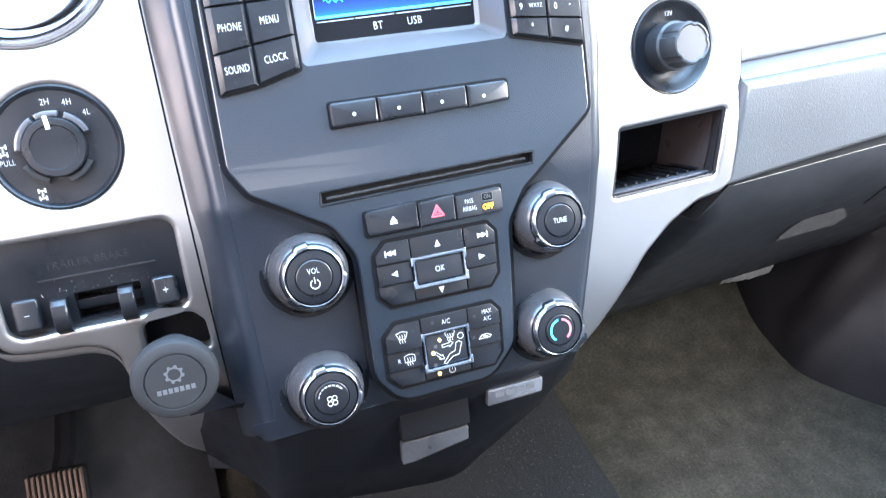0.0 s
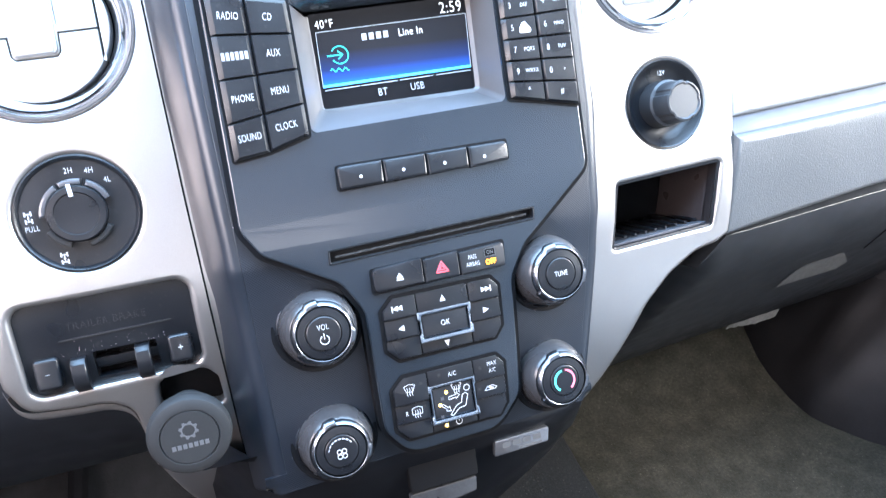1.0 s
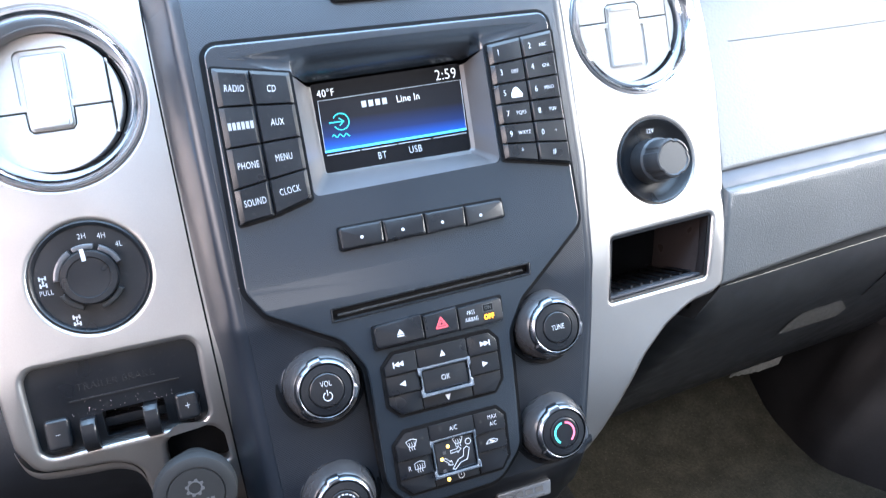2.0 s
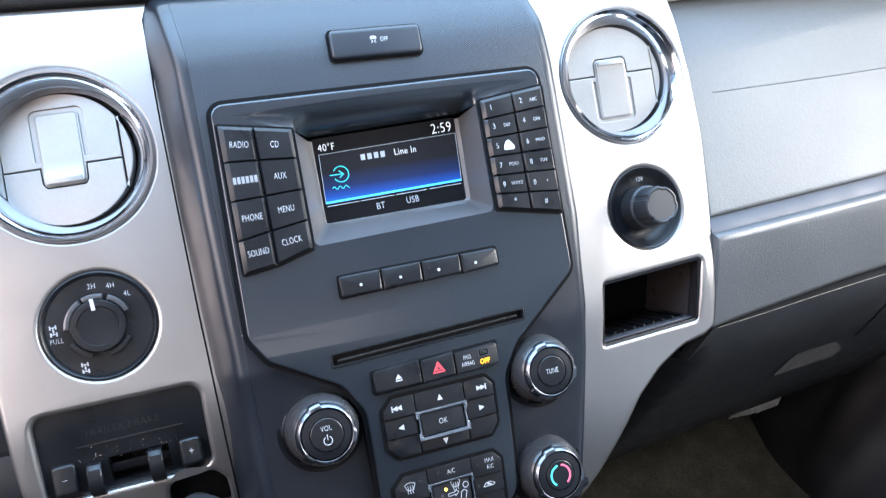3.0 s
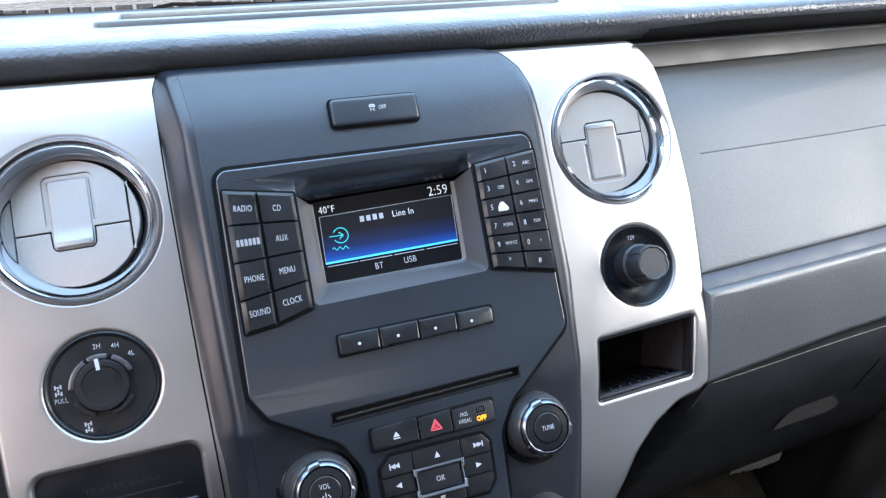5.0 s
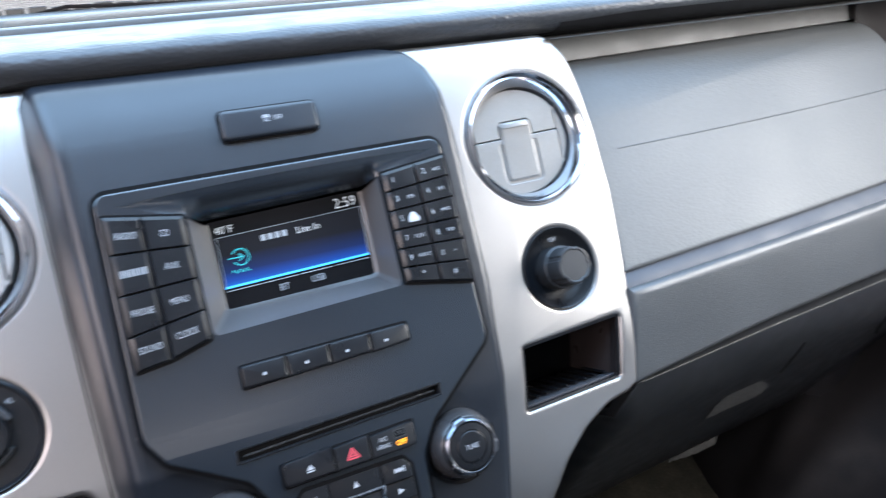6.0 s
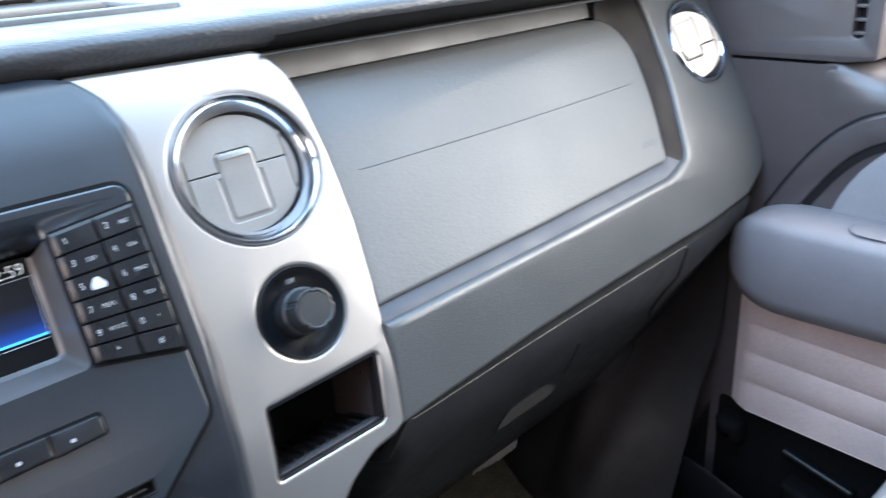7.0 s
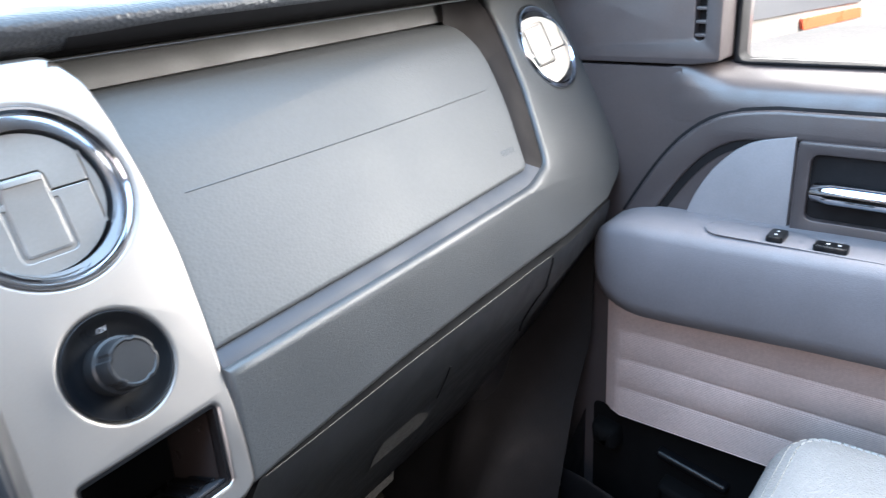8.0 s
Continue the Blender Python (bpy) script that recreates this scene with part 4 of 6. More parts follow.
part("title_bar", flat([[(-0.0178 + 0.0046 * i, 0.0806 + 0.0001 * i), (-0.0148 + 0.0046 * i, 0.0807 + 0.0001 * i), (-0.0148 + 0.0046 * i, 0.0846 + 0.0001 * i), (-0.0178 + 0.0046 * i, 0.0845 + 0.0001 * i)] for i in range(4)], Z_S + 0.0003, 0.0002), M_DIMLIT, screen)
word("BT", 0.0068, screen, -0.0100, 0.0486, Z_S, M_DIMLIT, 0.8, TILT_S, "screen_text")
word("USB", 0.0068, screen, 0.0127, 0.0494, Z_S, M_DIMLIT, 0.8, TILT_S, "screen_text")
part("input_icon", flat(band(-0.0330, 0.0735, 0.0052, -150, 150, 0.0006, 20) + stroke([(-0.0405, 0.0735), (-0.0315, 0.0735)], 0.0006) + stroke([(-0.0340, 0.0758), (-0.0312, 0.0735), (-0.0340, 0.0712)], 0.0006), Z_S + 0.0004), M_ICON, screen)
part("input_mark", flat(stroke([(-0.0400 + 0.0008 * i, 0.0648 + 0.0010 * math.sin(i * 1.25)) for i in range(15)], 0.0005), Z_S + 0.0004), M_ICON, screen)


def key_slab(outline, base, height=0.0035, bevel=0.0012, parent=None, name="button", label="", material=None):
    cx = sum(p[0] for p in outline) / len(outline)
    cy = sum(p[1] for p in outline) / len(outline)
    z = stack_bend(cx, cy)
    ob = part(name, plate(outline, base + z, base + z + height, bevel, (), 2), material or M_KEY, parent or stack, label, smooth=30)
    return ob, cx, cy, base + z + height


def key_wedge(corners, cuts, base, height, parent=None):
    """A four-sided key with its own slope on each side. corners: anticlockwise from lower left; cuts: below, right, above, left."""
    pts = [Vector(p) for p in corners]
    edges = []
    for i in range(4):
        a, b = pts[i], pts[(i + 1) % 4]
        d = (b - a).normalized()
        edges.append((a + Vector((-d.y, d.x)) * cuts[i], d))
    top = []
    for i in range(4):
        (p, d), (q, e) = edges[i - 1], edges[i]
        k = ((q - p).x * -e.y + (q - p).y * e.x) / (d.x * -e.y + d.y * e.x)
        top.append(p + d * k)
    cx, cy = sum(p.x for p in top) / 4, sum(p.y for p in top) / 4
    z = base + stack_bend(cx, cy)
    low, high = [rounded([tuple(p) for p in ps], 0.0005, 2) for ps in (pts, top)]
    rows = [[(x, y, z) for x, y in low], [(x, y, z + height * 0.52) for x, y in low], [(x, y, z + height * 0.94) for x, y in high], [(x, y, z + height) for x, y in inset(high, 0.00022)]]
    bm = bmesh.new()
    loft(bm, rows, True)
    bm.verts.ensure_lookup_table()
    bm.faces.new(bm.verts[-len(low):])
    return part("button", bm, M_KEY, parent or stack, smooth=24), cx, cy, z + height


# source buttons, two columns of four
part("key_well", plate(inset(rounded([(-0.1072, 0.1095), (-0.1068, 0.0186), (-0.0862, 0.0212), (-0.0636, 0.0274), (-0.0634, 0.1022)], 0.001), -0.0012), -0.003, 0.0008), M_GAP, stack)
SRC = [("RADIO", "CD"), ("", "AUX"), ("PHONE", "MENU"), ("SOUND", "CLOCK")]
VL, VM, VR = [0.1093, 0.0867, 0.0629, 0.0391, 0.0188], [0.1059, 0.0856, 0.0637, 0.0424, 0.0213], [0.1021, 0.0839, 0.0646, 0.0456, 0.0276]
G = 0.00025
for r in range(4):
    for c in range(2):
        a, b = (VL, VM) if c == 0 else (VM, VR)
        u0, u1 = ((-0.1070, -0.0865) if c == 0 else (-0.0865, -0.0637))
        out = [(u0 + G, a[r + 1] + G), (u1 - G, b[r + 1] + G), (u1 - G, b[r] - G), (u0 + G, a[r] - G)]
        ob, cx, cy, z = key_wedge(out, (0.0012 if r == 3 else 0.0003, 0.0020, 0.0020 if r == 0 else 0.0005, 0.0027 if c == 0 else 0.0006), 0.0, 0.0040)
        if SRC[r][c]:
            word(SRC[r][c], 0.0060, ob, cx, cy, z, squeeze=0.62, turn=-6 + 12 * r / 3.0 * (1 if c else 0.8))
        else:
            part("legend", flat([[(cx - 0.0072 + 0.0025 * i, cy - 0.0018), (cx - 0.0054 + 0.0025 * i, cy - 0.0018), (cx - 0.0054 + 0.0025 * i, cy + 0.0024), (cx - 0.0072 + 0.0025 * i, cy + 0.0024)] for i in range(6)], z, 0.0001), M_FAINT, ob)

# keypad, two columns of six
part("key_well", plate(inset(rounded([(0.0622, 0.1058), (0.0615, 0.0322), (0.0848, 0.0277), (0.1078, 0.0229), (0.1095, 0.1112)], 0.001), -0.0012), -0.003, 0.0008), M_GAP, stack)
PAD = [(("1", ""), ("2", "ABC")), (("3", "DEF"), ("4", "GHI")), (("5", ""), ("6", "MNO")), (("7", "PQRS"), ("8", "TUV")), (("9", "WXYZ"), ("0", "+")), (("*", ""), ("#", ""))]
KL, KM, KR = [0.1056, 0.0925, 0.0798, 0.0672, 0.0545, 0.0423, 0.0325], [0.1085, 0.0946, 0.0808, 0.0672, 0.0537, 0.0403, 0.0278], [0.1110, 0.0966, 0.0819, 0.0672, 0.0526, 0.0379, 0.0232]
for r in range(6):
    for c in range(2):
        a, b = (KL, KM) if c == 0 else (KM, KR)
        u0, u1 = ((0.0620, 0.0855) if c == 0 else (0.0855, 0.1086))
        out = [(u0 + G, a[r + 1] + G), (u1 - G, b[r + 1] + G), (u1 - G, b[r] - G), (u0 + G, a[r] - G)]
        ob, cx, cy, z = key_wedge(out, (0.0010 if r == 5 else 0.0003, 0.0014 if c else 0.0008, 0.0018 if r == 0 else 0.0004, 0.0023 if c == 0 else 0.0010), 0.0, 0.0038)
        big, small = PAD[r][c]
        word(big, 0.0056, ob, cx - (0.0060 if small or big == "5" or r == 0 else 0.0), cy, z, squeeze=0.8, turn=3 - r)
        if small:
            word(small, 0.0035, ob, cx + 0.0034, cy, z, squeeze=0.85, turn=3 - r)
        if big == "5":
            blot = rounded([(cx - 0.0020, cy - 0.0035), (cx + 0.0058, cy - 0.0035), (cx + 0.0062, cy - 0.0012), (cx + 0.0040, cy + 0.0016), (cx + 0.0024, cy + 0.0034), (cx + 0.0004, cy + 0.0026), (cx - 0.0014, cy - 0.0002)], 0.001, 3)
            part("paint_blot", plate(blot, z, z + 0.0005, 0.0002), M_WHITE, ob, "spot of white paint")

# preset buttons with a dot each
part("key_well", plate(rounded([(-0.0532, -0.0068), (0.0562, -0.0040), (0.0556, 0.0092), (-0.0526, 0.0085)], 0.002), -0.003, 0.0008), M_GAP, stack)
US = [-0.0522, -0.0250, 0.0019, 0.0287, 0.0551]
for i in range(4):
    u0, u1 = US[i], US[i + 1]
    out = rounded([(u0 + G, -0.0060 + 0.0002 * i, 0.002 if i == 0 else 0.0005), (u1 - G, -0.0056 + 0.0006 * i, 0.002 if i == 3 else 0.0005), (u1 - G, 0.0079, 0.003 if i == 3 else 0.0005), (u0 + G, 0.0077, 0.002 if i == 0 else 0.0005)], 0.001, 3)
    ob, cx, cy, z = key_slab(out, 0.0, 0.0034, 0.0017)
    part("dot", flat([ring(-0.0388 + 0.02587 * i, 0.0003, 0.0010, 14)], z, 0.0001), M_WHITE, ob)

# disc slot
slot = part("disc_slot", plate(rounded([(-0.0650, -0.0478), (0.0680, -0.0440), (0.0686, -0.0358), (-0.0645, -0.0392)], 0.001), -0.007, -0.0008, 0.0004, [rounded([(-0.0640, -0.0468), (0.0672, -0.0430), (0.0677, -0.0368), (-0.0636, -0.0400)], 0.001)]), M_KEY, stack, "slim black disc slot, dusty along its lip")
part("slot_mouth", plate(rounded([(-0.0640, -0.0470), (0.0672, -0.0432), (0.0676, -0.0365), (-0.0636, -0.0398)], 0.001), -0.008, -0.0052), M_GAP, slot)
bm = bmesh.new()
rod(bm, [(-0.0605 + 0.124 * i / 30, -0.0440 + 0.0038 * i / 30 + 0.0003 * noise.noise((i * 0.9, 0, 0)), -0.0035) for i in range(31)], 0.0008, 6)
part("felt_lip", bm, shade("dusty_black_felt", (0.009, 0.009, 0.0095), 0.9, grain=0.8, size=1500, var=0.6, spots=240, dust=0.28), slot, "dusty felt lip")

# eject, hazard and airbag lamp row
part("key_well", plate(rounded([(-0.0426, -0.0708), (0.0442, -0.0692), (0.0456, -0.0523), (-0.0424, -0.0548)], 0.002), -0.010, stack_bend(0, -0.0615) + 0.0009), M_GAP, stack)
for u0, u1, kind in ((-0.0415, -0.0097, "eject"), (-0.0097, 0.0136, "hazard"), (0.0136, 0.0443, "lamp")):
    out = rounded([(u0 + G, -0.0697, 0.003 if kind == "eject" else 0.0006), (u1 - G, -0.0692, 0.003 if kind == "lamp" else 0.0006), (u1 - G, -0.0536, 0.003 if kind == "lamp" else 0.0006), (u0 + G, -0.0552, 0.003 if kind == "eject" else 0.0006)], 0.001, 3)
    ob, cx, cy, z = key_slab(out, -0.001, 0.0045, 0.0013)
    if kind == "eject":
        part("legend", flat([[(cx - 0.0022, cy - 0.0012), (cx + 0.0022, cy - 0.0012), (cx, cy + 0.0020)], [(cx - 0.0022, cy - 0.0026), (cx + 0.0022, cy - 0.0026), (cx + 0.0022, cy - 0.0018), (cx - 0.0022, cy - 0.0018)]], z), M_WHITE, ob)
    elif kind == "hazard":
        part("legend", flat(stroke([(cx - 0.0037, cy - 0.0028), (cx + 0.0037, cy - 0.0028), (cx, cy + 0.0036), (cx - 0.0037, cy - 0.0028)], 0.0009) + stroke([(cx - 0.0017, cy - 0.0014), (cx + 0.0017, cy - 0.0014), (cx, cy + 0.0014), (cx - 0.0017, cy - 0.0014)], 0.0006), z), M_REDPRINT, ob)
    else:
        word("PASS", 0.0042, ob, cx - 0.0062, cy + 0.0024, z, squeeze=0.62)
        word("AIRBAG", 0.0042, ob, cx - 0.0062, cy - 0.0020, z, squeeze=0.62)
        part("lamp_window", flat([rect(cx + 0.0018, cy + 0.0008, cx + 0.0094, cy + 0.0060, 0.0006)], z, 0.0001), M_GAP, ob)
        part("lamp_frame", flat(stroke([(cx + 0.0021, cy + 0.0011), (cx + 0.0091, cy + 0.0011), (cx + 0.0091, cy + 0.0057), (cx + 0.0021, cy + 0.0057), (cx + 0.0021, cy + 0.0011)], 0.0003), z + 0.0001, 0.0001), M_MARK, ob)
        word("ON", 0.0038, ob, cx + 0.0056, cy + 0.0034, z + 0.0001, M_MARK, 0.75)
        part("lamp_window", flat([rect(cx + 0.0018, cy - 0.0056, cx + 0.0094, cy + 0.0002, 0.0006)], z, 0.0001), M_KEY, ob)
        word("OFF", 0.0047, ob, cx + 0.0056, cy - 0.0026, z + 0.0001, M_AMBER, 0.85, bold=0.0002)


# two clusters of keys round a framed centre key
def cluster(u0, u1, v0, v1, cu0, cu1, cv0, cv1, left, right, cham, lift):
    """Keys left, above, below and right of a chrome-framed key. left, right: the rows' edges."""
    oct_ = [(u0 + cham, v0), (u1 - cham * 0.75, v0), (u1, v0 + cham), (u1, v1 - cham * 0.8), (u1 - cham * 0.7, v1), (u0 + cham, v1), (u0, v1 - cham), (u0, v0 + cham)]
    zc = -0.0027 + lift
    well = part("key_well", bent(plate(rounded(inset(oct_, -0.0020), 0.003), -0.006, 0.0006), stack_bend, [-0.09, -0.10, -0.14, -0.15]), M_GAP, stack)
    keys = {}

    def key(name_, pts, r=0.0006):
        keys[name_] = key_slab(rounded(inset([p[:2] for p in pts], G), r, 2), zc, 0.0045, 0.0007)

    l, r_ = [v1] + left + [v0], [v1] + right + [v0]
    key("l0", [(u0, l[1]), (cu0, l[1]), (cu0, v1), (u0 + cham, v1), (u0, v1 - cham)])
    key("l1", [(u0, l[2]), (cu0, l[2]), (cu0, l[1]), (u0, l[1])])
    key("l2", [(u0, v0 + cham), (u0 + cham, v0), (cu0, v0), (cu0, l[2]), (u0, l[2])])
    key("up", [(cu0, cv1), (cu1, cv1), (cu1, v1), (cu0, v1)])
    key("down", [(cu0, v0), (cu1, v0), (cu1, cv0), (cu0, cv0)])
    key("r0", [(cu1, r_[1]), (u1, r_[1]), (u1, v1 - cham * 0.8), (u1 - cham * 0.7, v1), (cu1, v1)])
    key("r1", [(cu1, r_[2]), (u1, r_[2]), (u1, r_[1]), (cu1, r_[1])])
    key("r2", [(cu1, v0), (u1 - cham * 0.75, v0), (u1, v0 + cham), (u1, r_[2]), (cu1, r_[2])])
    inner = rect(cu0 + 0.0017, cv0 + 0.0017, cu1 - 0.0017, cv1 - 0.0017, 0.001)
    fr_out = rounded([(cu0 - 0.0008, cv0 - 0.0008), (cu1 + 0.0008, cv0 - 0.0008), (cu1 + 0.0008, cv0 + 0.0042), (cu1 - 0.0004, cv0 + 0.0052), (cu1 - 0.0004, cv1 - 0.0052), (cu1 + 0.0008, cv1 - 0.0042), (cu1 + 0.0008, cv1 + 0.0008), (cu0 - 0.0008, cv1 + 0.0008), (cu0 - 0.0008, cv1 - 0.0042), (cu0 + 0.0004, cv1 - 0.0052), (cu0 + 0.0004, cv0 + 0.0052), (cu0 - 0.0008, cv0 + 0.0042)], 0.0004, 2)
    zz = stack_bend(0, (cv0 + cv1) / 2)
    part("key_frame", plate(fr_out, zc + zz, zc + zz + 0.0062, 0.0006, [inner]), M_KEYFRAME, stack, "thin chrome frame")
    ob = part("button", plate(inset(inner, 0.0004), zc + zz, zc + zz + 0.0050, 0.0008), M_KEY, stack)
    keys["mid"] = (ob, (cu0 + cu1) / 2, (cv0 + cv1) / 2, zc + zz + 0.0050)
    return keys


def tri(cx, cy, s, a):
    return [(cx + s * math.cos(radians(a + q)), cy + s * math.sin(radians(a + q))) for q in (0, 130, 230)]


nav = cluster(-0.0385, 0.0380, -0.1148, -0.0752, -0.0168, 0.0172, -0.1062, -0.0880, [-0.0885, -0.1015], [-0.0885, -0.1015], 0.0072, 0.0)
ob, x, y, z = nav["mid"]
word("OK", 0.0054, ob, x, y, z, squeeze=0.8)
for k, a in (("up", 90), ("down", -90), ("l1", 180), ("r1", 0)):
    ob, x, y, z = nav[k]
    part("legend", flat([tri(x, y, 0.0024, a)], z), M_WHITE, ob)
for k, a in (("l0", 180), ("r0", 0)):
    ob, x, y, z = nav[k]
    s = 1 if a == 0 else -1
    part("legend", flat([tri(x - 0.0012 * s, y, 0.0022, a), tri(x + 0.0016 * s, y, 0.0022, a)] + [rect(x + 0.0038 * s - 0.0004, y - 0.0019, x + 0.0038 * s + 0.0004, y + 0.0019)], z), M_WHITE, ob)

clim = cluster(-0.0388, 0.0368, -0.1690, -0.1268, -0.0158, 0.0152, -0.1622, -0.1375, [-0.1452, -0.1580], [-0.1418, -0.1545], 0.0075, 0.0)
ob, x, y, z = clim["up"]
word("A/C", 0.0046, ob, x + 0.001, y, z, squeeze=0.75)
ob, x, y, z = clim["r0"]
word("MAX", 0.0042, ob, x + 0.001, y + 0.0022, z, squeeze=0.75)
word("A/C", 0.0042, ob, x + 0.001, y - 0.0024, z, squeeze=0.75)


def heater(cx, cy, w, h, boxed):
    top = [(cx - w, cy + h * 0.55)] + [(cx - w + 2 * w * i / 6, cy + h * (0.55 + 0.25 * math.sin(math.pi * i / 6))) for i in range(1, 6)] + [(cx + w, cy + h * 0.55)]
    lo = [(cx + w * (0.95 if boxed else 0.55), cy - h * 0.35), (cx - w * (0.95 if boxed else 0.55), cy - h * 0.35), top[0]]
    out = stroke(top + lo, 0.00034)
    for i in (-1, 0, 1):
        out += stroke([(cx + i * w * 0.45 + 0.0003 * math.sin(q * 1.6), cy + h * 0.3 - h * 0.3 * q) for q in range(5)], 0.00034)
    return out


ob, x, y, z = clim["l0"]
part("legend", flat(heater(x, y, 0.0036, 0.0042, False), z), M_WHITE, ob)
ob, x, y, z = clim["l1"]
part("legend", flat(heater(x + 0.0026, y, 0.0034, 0.0042, True), z), M_WHITE, ob)
word("R", 0.0046, ob, x - 0.0042, y, z, squeeze=0.8)
ob, x, y, z = clim["r1"]
part("legend", flat(stroke([(x - 0.0042, y - 0.0012), (x - 0.0022, y + 0.0010), (x + 0.0014, y + 0.0014), (x + 0.0042, y - 0.0002), (x + 0.0030, y - 0.0012), (x - 0.0042, y - 0.0012)], 0.0004) + stroke([(x - 0.0010, y + 0.0004), (x + 0.0014, y - 0.0006)], 0.0012), z), M_WHITE, ob)
ob, x, y, z = clim["down"]
part("legend", flat(band(x + 0.0025, y, 0.0020, 115, 425, 0.00042, 18) + stroke([(x + 0.0025, y + 0.0030), (x + 0.0025, y + 0.0002)], 0.00042), z), M_WHITE, ob)
part("indicator_lamp", flat([ring(x - 0.0062, y - 0.0006, 0.0012, 14)], z, 0.0003), M_LED, ob)
ob, x, y, z = clim["mid"]
man = stroke([(x + 0.0100, y + 0.0015), (x + 0.0075, y - 0.0055), (x + 0.0030, y - 0.0062), (x - 0.0016, y - 0.0100), (x - 0.0032, y - 0.0092), (x + 0.0014, y - 0.0040), (x + 0.0050, y - 0.0028), (x + 0.0062, y + 0.0020), (x + 0.0082, y + 0.0030), (x + 0.0100, y + 0.0015)], 0.00042) + band(x + 0.0098, y + 0.0060, 0.0019, 0, 360, 0.00042, 20)
man += stroke([(x - 0.0030, y + 0.0010), (x + 0.0020, y + 0.0014), (x + 0.0018, y + 0.0004), (x + 0.0044, y + 0.0026), (x + 0.0022, y + 0.0044), (x + 0.0020, y + 0.0032), (x - 0.0030, y + 0.0028), (x - 0.0030, y + 0.0010)], 0.00036)
man += stroke([(x - 0.0085, y - 0.0020), (x - 0.0052, y - 0.0052), (x - 0.0058, y - 0.0060), (x - 0.0026, y - 0.0066), (x - 0.0034, y - 0.0034), (x - 0.0042, y - 0.0042), (x - 0.0074, y - 0.0010), (x - 0.0085, y - 0.0020)], 0.00036)
part("legend", flat(man + heater(x + 0.0030, y + 0.0078, 0.0034, 0.0040, False), z), M_WHITE, ob)
for dx, dy in ((-0.0042, 0.0062), (-0.0095, -0.0012)):
    part("indicator_lamp", flat([ring(x + dx, y + dy, 0.0011, 14)], z, 0.0003), M_LED, ob)
for dx, dy in ((-0.0072, 0.0026), (-0.0088, -0.0092)):
    part("indicator_lamp", flat([rect(x + dx - 0.001, y + dy - 0.001, x + dx + 0.001, y + dy + 0.001)], z, 0.0002), M_SMOKE, ob)

for k, dx, dy in (("l0", 0.0076, 0.0022), ("l1", 0.0078, 0.0024), ("up", -0.0078, 0.0012), ("r0", -0.0074, 0.0008), ("r1", -0.0076, 0.0004)):
    ob, x, y, z = clim[k]
    part("indicator_window", flat([rect(x + dx - 0.0010, y + dy - 0.0010, x + dx + 0.0010, y + dy + 0.0010, 0.0003)], z, 0.0001), M_RUBBER, ob)

# traction switch at the top
part("key_well", bent(plate(rect(-0.0315, 0.1408, 0.0312, 0.1618, 0.0035), -0.012, -0.0030), lambda u, v: 0.0), M_GAP, stack)
ob = part("button", plate(rect(-0.0302, 0.1420, 0.0299, 0.1606, 0.0030), -0.006, 0.0012, 0.0018, (), 3), M_SHELL, stack, "wide charcoal traction switch")
word("OFF", 0.0044, ob, 0.0048, 0.1522, 0.0012, squeeze=0.72)
part("legend", flat(stroke([(-0.0042, 0.1533), (-0.0036, 0.1544), (-0.0010, 0.1544), (-0.0004, 0.1533), (-0.0042, 0.1533)], 0.0007) + stroke([(-0.0038, 0.1524), (-0.0028, 0.1513), (-0.0038, 0.1503)], 0.0004) + stroke([(-0.0008, 0.1524), (-0.0018, 0.1513), (-0.0008, 0.1503)], 0.0004), 0.0012), M_WHITE, ob)


# ---- rotary knobs ----
def make_knob(u, v, label, marks):
    z = shell_bend(u, v) - 0.004
    knob = thing("rotary_knob", label, "knob", FACE @ pose(u, v, z), "knobs on the centre stack")
    # black ring on the shell that stands for the knob's contact shadow
    part("contact_shadow", turned([(0.0278, 0.0003), (0.0275, 0.0010), (0.0262, 0.0010), (0.0245, 0.0004), (0.0240, 0.0)], 64), M_GAP, knob)
    part("base_ring", turned([(0.0248, 0.0004), (0.0247, 0.0018), (0.0242, 0.0024), (0.0236, 0.0020), (0.0233, 0.0010)], 64), M_KNOBRING, knob, "thin bright base ring")
    body = part("skirt", turned([(0.0234, 0.0), (0.0234, 0.0030), (0.0229, 0.0070), (0.0222, 0.0110), (0.0212, 0.0150), (0.0200, 0.0180), (0.0186, 0.0197), (0.0172, 0.0204)], 64), M_SKIRT, knob, "smoked grey skirt", smooth=70)

    def lugs(i, n, r, zz):
        a = (360 * i / n - 92) % 120
        return 1.0 + (0.075 if a < 24 and r > 0.0166 else 0.04 if a < 28 and r > 0.0166 else 0.0)

    part("chrome_ring", turned([(0.0184, 0.0178), (0.0187, 0.0196), (0.0184, 0.0210), (0.0178, 0.0221), (0.0170, 0.0230), (0.0164, 0.0234), (0.0160, 0.0232), (0.0157, 0.0200)], 108, wobble=lugs), M_KNOBRING, knob, "bright chrome ring with three lugs", smooth=40)
    part("groove", turned([(0.0158, 0.0206), (0.0, 0.0206)], 40), M_GAP, knob)
    cap = part("cap", turned([(0.0154, 0.0202), (0.0154, 0.0222), (0.0149, 0.0229), (0.0108, 0.0234), (0.0105, 0.0226), (0.0102, 0.0226), (0.0100, 0.0235), (0.0095, 0.0238), (0.0, 0.0240)], 64), M_KEY, knob, "black centre cap", smooth=25)
    marks(cap, 0.0240)
    return knob


